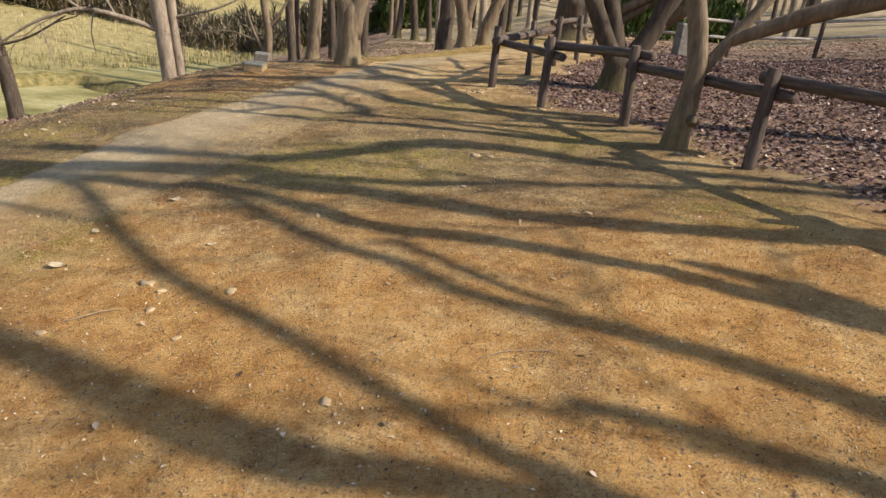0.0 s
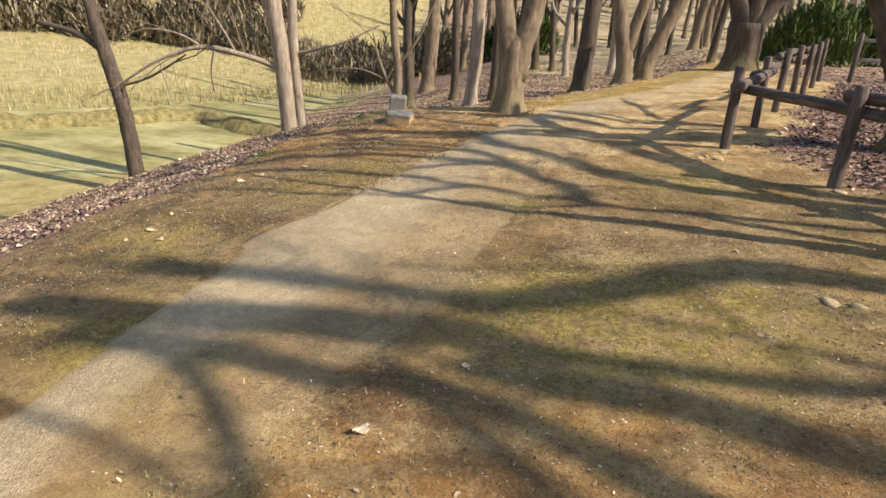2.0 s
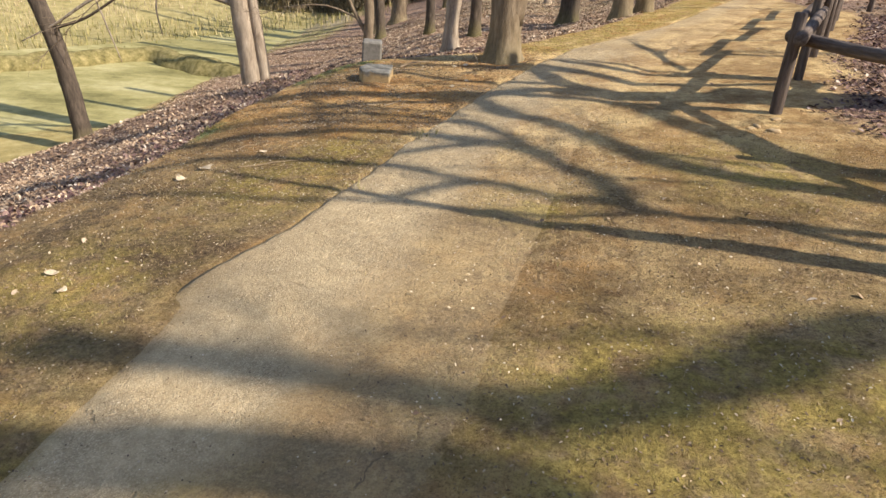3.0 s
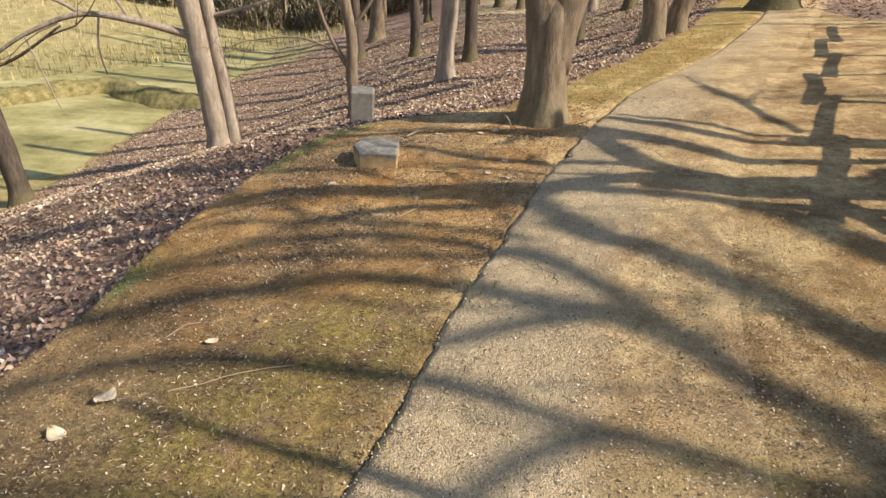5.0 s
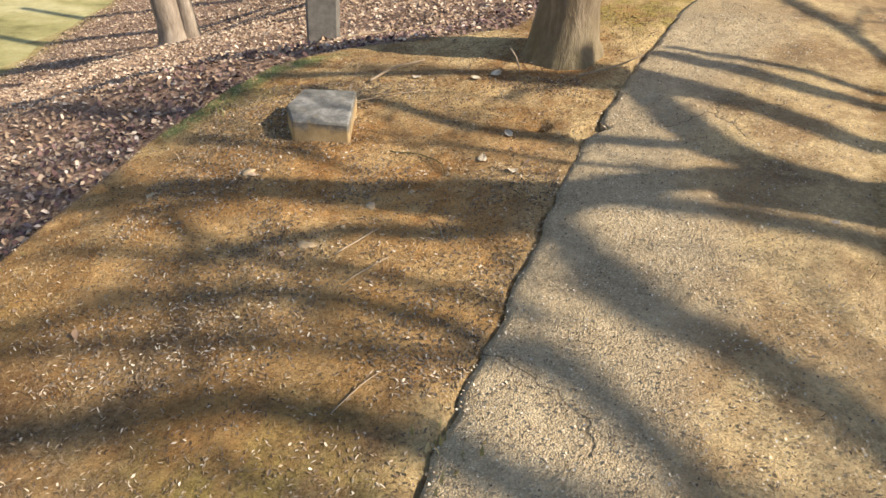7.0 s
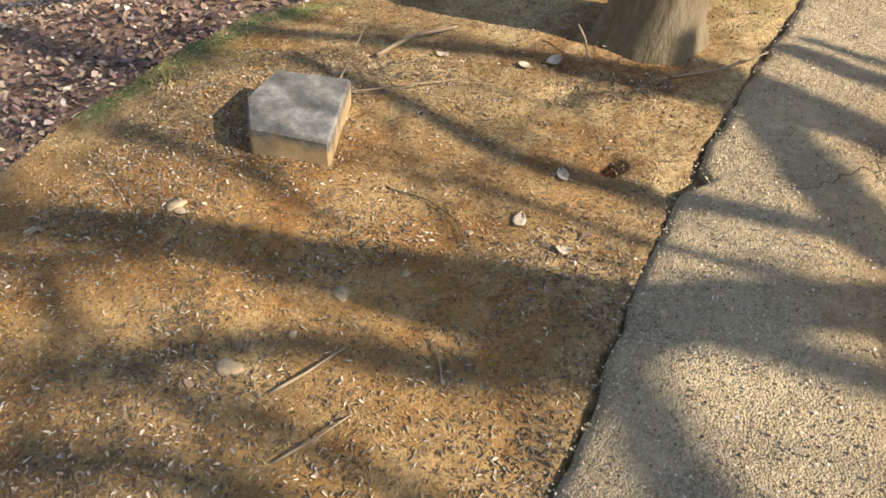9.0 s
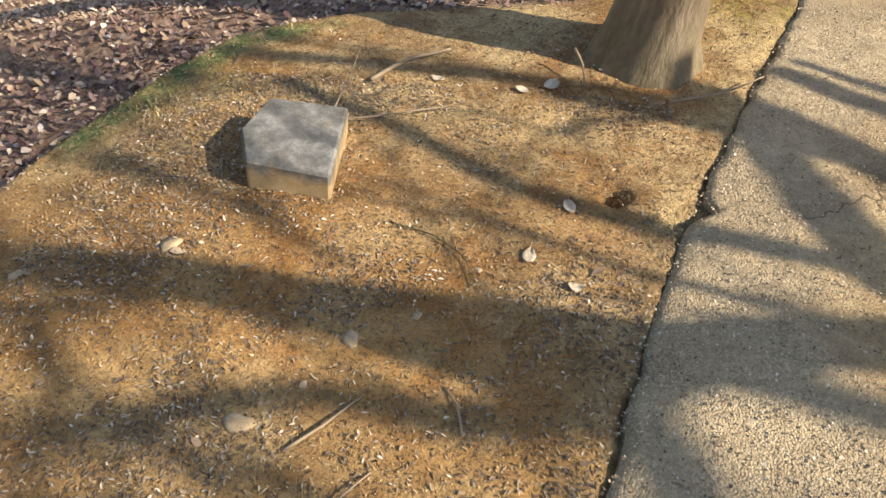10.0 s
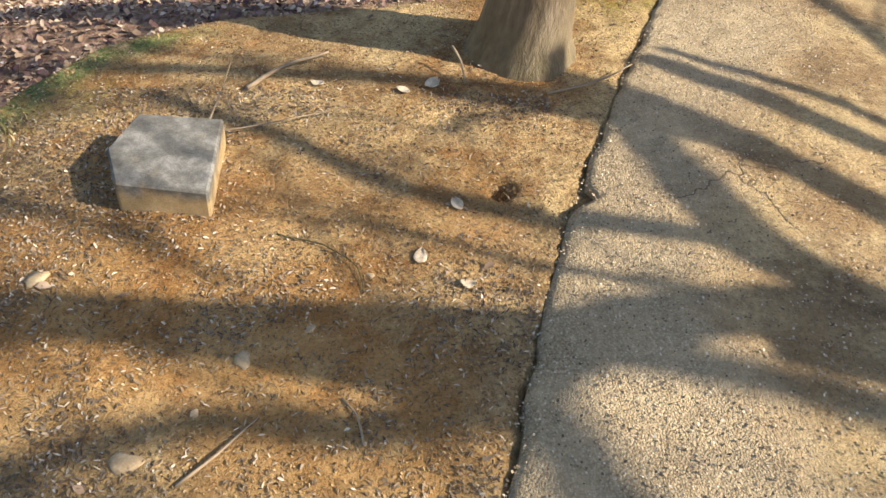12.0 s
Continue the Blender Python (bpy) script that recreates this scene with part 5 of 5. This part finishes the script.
# woodland trunks: three kinds, copied
kinds = []
for i, (r, mat, lab) in enumerate([(0.16, MAT_BARK, "bare grey-brown woodland tree"), (0.13, MAT_DARKBARK, "slim dark woodland tree"), (0.15, MAT_PALEBARK, "pale straight woodland tree")]):
    stems = [flare(r) + [(0.05 * i, 0, 1.0, r), (0.1, 0.05, 2.5, r * 0.93), (0.0, 0.1, 5.0, r * 0.7), (0.2, 0.1, 9.0, r * 0.25)],
             [(0.08, 0.05, 2.2, r * 0.5), (0.5 + 0.3 * i, 0.1, 3.3, r * 0.4), (0.9, 0.2, 5.5, r * 0.2)],
             [(0.05, 0.0, 2.8, r * 0.45), (-0.6, 0.2, 4.0, r * 0.35), (-1.0, 0.3, 6.0, r * 0.15)]]
    k = tree("tree", (6.5, 8.5, 12.0)[i], 30.0 + 3 * i, stems, mat, lab + " among others", "woodland trees")
    crown_of(k, [((0.3, 0.1, 5.0), (0.6, 0, 1)), ((-0.7, 0.2, 4.5), (-0.6, 0.2, 1)), ((0.1, 0.1, 7), (0, 0.5, 1)), ((0.6, 0.1, 4), (0.7, -0.4, 0.6))], mat, 60 + i, 2.2, 0.02, 1)
    kinds.append(k)
rw = random.Random(11)
made = [(6.5, 30), (8.5, 33), (12, 36), (3.6, 19.5), (0, 21.3), (-2.3, 20), (-3.7, 23.5), (-5.9, 31.5)]
while len(made) < 130:
    x, y = rw.uniform(-9, 34), rw.uniform(22, 62)
    inside = left_of(PATH_LEFT, x, y) < 0.8 and x < along(PATH_RIGHT, y) + 0.8 and y < 34
    if x < -7 + 0.0 * y or inside or (x < -1 and y < 26) or min(math.hypot(x - a, y - b) for a, b in made) < 1.5:
        continue
    made.append((x, y))
    copy_thing(kinds[rw.choice((0, 0, 1, 1, 1, 2))], pose(x, y, land_at(x, y), rw.uniform(-3, 3), rw.uniform(-3, 3), rw.uniform(0, 360)) @ Matrix.Scale(rw.uniform(0.75, 1.35), 4))
for i in range(26):
    x, y = rw.uniform(9, 22), rw.uniform(8, 24)
    if x < 9 + 0.35 * (y - 8) or min(math.hypot(x - a, y - b) for a, b in made) < 1.6:
        continue
    made.append((x, y))
    copy_thing(kinds[rw.choice((0, 1, 1))], pose(x, y, land_at(x, y), rw.uniform(-4, 4), rw.uniform(-4, 4), rw.uniform(0, 360)) @ Matrix.Scale(rw.uniform(0.7, 1.1), 4))

# bamboo grove beyond the field
cane = Geo()
cane.tube([(0, 0, -0.3), (0.02, 0, 1.5), (0.03, 0.02, 3.5), (0.1, 0.05, 7.0)], [0.055, 0.055, 0.05, 0.03], 8, 0.02)
MAT_CANE = bark_material("pale_bamboo", (0.34, 0.30, 0.18), (0.52, 0.47, 0.30), (0.66, 0.60, 0.42))
c0 = tagged(part("bamboo", cane, MAT_CANE), "tall pale bamboo cane at the grove edge", "bamboo", "bamboo canes")
first = on_ray(59, -24)
c0.matrix_world = pose(*first, land_at(*first))
for i in range(150):
    x, y = on_ray(rw.uniform(58, 64), rw.uniform(-46, -6))
    copy_thing(c0, pose(x, y, land_at(x, y), rw.uniform(-4, 4), rw.uniform(-4, 4), rw.uniform(0, 360)) @ Matrix.Scale(rw.uniform(0.8, 1.4), 4))


# ---------------- grey rail fence and bollards farther on ----------------
MAT_GREYWOOD = stone_material("silvered_wood", (0.30, 0.27, 0.23), (0.50, 0.46, 0.41))


def rail_fence(spots, label):
    base = Vector((*spots[0], land_at(*spots[0])))
    root = tagged(new("rail_fence"), label, "fence")
    root.location = base
    for x, y in spots:
        q = Geo()
        f = Vector((x, y, land_at(x, y))) - base
        q.tube([f + Vector((0, 0, h)) for h in (-0.2, 0.0, 0.5, 0.93, 0.95)], [0.05, 0.05, 0.05, 0.05, 0.03], 10, 0.03)
        part("post", q, MAT_LOG, root)
    for (x0, y0), (x1, y1) in zip(spots, spots[1:]):
        for h in (0.45, 0.82):
            q = Geo()
            a, b = Vector((x0, y0, land_at(x0, y0) + h)) - base, Vector((x1, y1, land_at(x1, y1) + h)) - base
            q.tube([a, a.lerp(b, 0.5), b], [0.035, 0.035, 0.035], 8, 0.03)
            part("rail", q, MAT_GREYWOOD, root)
    return root


rail_fence([(5.0, 16.8), (6.9, 16.6), (8.8, 16.2), (10.7, 15.6), (12.6, 14.8)], "pale grey rail fence at the back of the clearing")
for x, y in ((6.2, 17.6), (5.4, 15.6)):
    ob = new("bollard", from_bm("bollard", rounded_prism([(-0.16, -0.13), (0.16, -0.13), (0.16, 0.13), (-0.16, 0.13)], -0.85, 0.0, 0.03), MAT_POST))
    ob.matrix_world = pose(x, y, land_at(x, y) + 0.7, 0, 0, 15)
    tagged(ob, "squat grey stone bollard beside the path", "bollard")


def dry_leaf(x, y, size, turn, seed):
    """One curled, pointed dry leaf."""
    q = Geo()
    n = 7
    for i in range(n):
        k = i / (n - 1)
        w = size * 0.36 * math.sin(math.pi * min(0.97, 0.06 + k * 0.94)) ** 0.8
        for j, a in enumerate((-1, -0.5, 0, 0.5, 1)):
            q.v.append(((k - 0.5) * size, a * w, size * (0.16 * a * a * (0.6 + 0.5 * math.sin(seed + k * 4)) + 0.12 * (2 * k - 1) ** 2 + 0.02)))
    q.f = [(i * 5 + j, i * 5 + j + 1, i * 5 + j + 6, i * 5 + j + 5) for i in range(n - 1) for j in range(4)]
    ob = part("dry_leaf", q, MAT_PALELEAF)
    m = ob.modifiers.new("thickness", "SOLIDIFY")
    m.thickness = 0.0012
    ob.matrix_world = pose(x, y, land_at(x, y) + 0.002, 0, 0, turn)
    return tagged(ob, "single curled pale dry leaf on the dirt", "leaf", "single dry leaves")


MAT_PALELEAF = stone_material("pale_dry_leaf", (0.40, 0.31, 0.20), (0.66, 0.55, 0.40))
for i, (x, y, size) in enumerate([(-1.95, 3.08, 0.085), (-3.57, 7.63, 0.10), (-3.65, 7.42, 0.09), (-3.29, 8.02, 0.06), (-1.92, 10.3, 0.06), (-1.91, 9.94, 0.05), (-2.05, 10.05, 0.06), (-2.1, 11.0, 0.06), (-1.98, 11.05, 0.08), (-1.98, 3.56, 0.06), (-1.25, 3.4, 0.05), (0.2, 4.5, 0.05), (-2.45, 11.05, 0.06), (-1.72, 4.1, 0.07), (-1.4, 4.6, 0.05), (-3.7, 6.1, 0.07), (-3.55, 5.95, 0.06)]):
    dry_leaf(x, y, size, i * 73.0, i * 1.7)
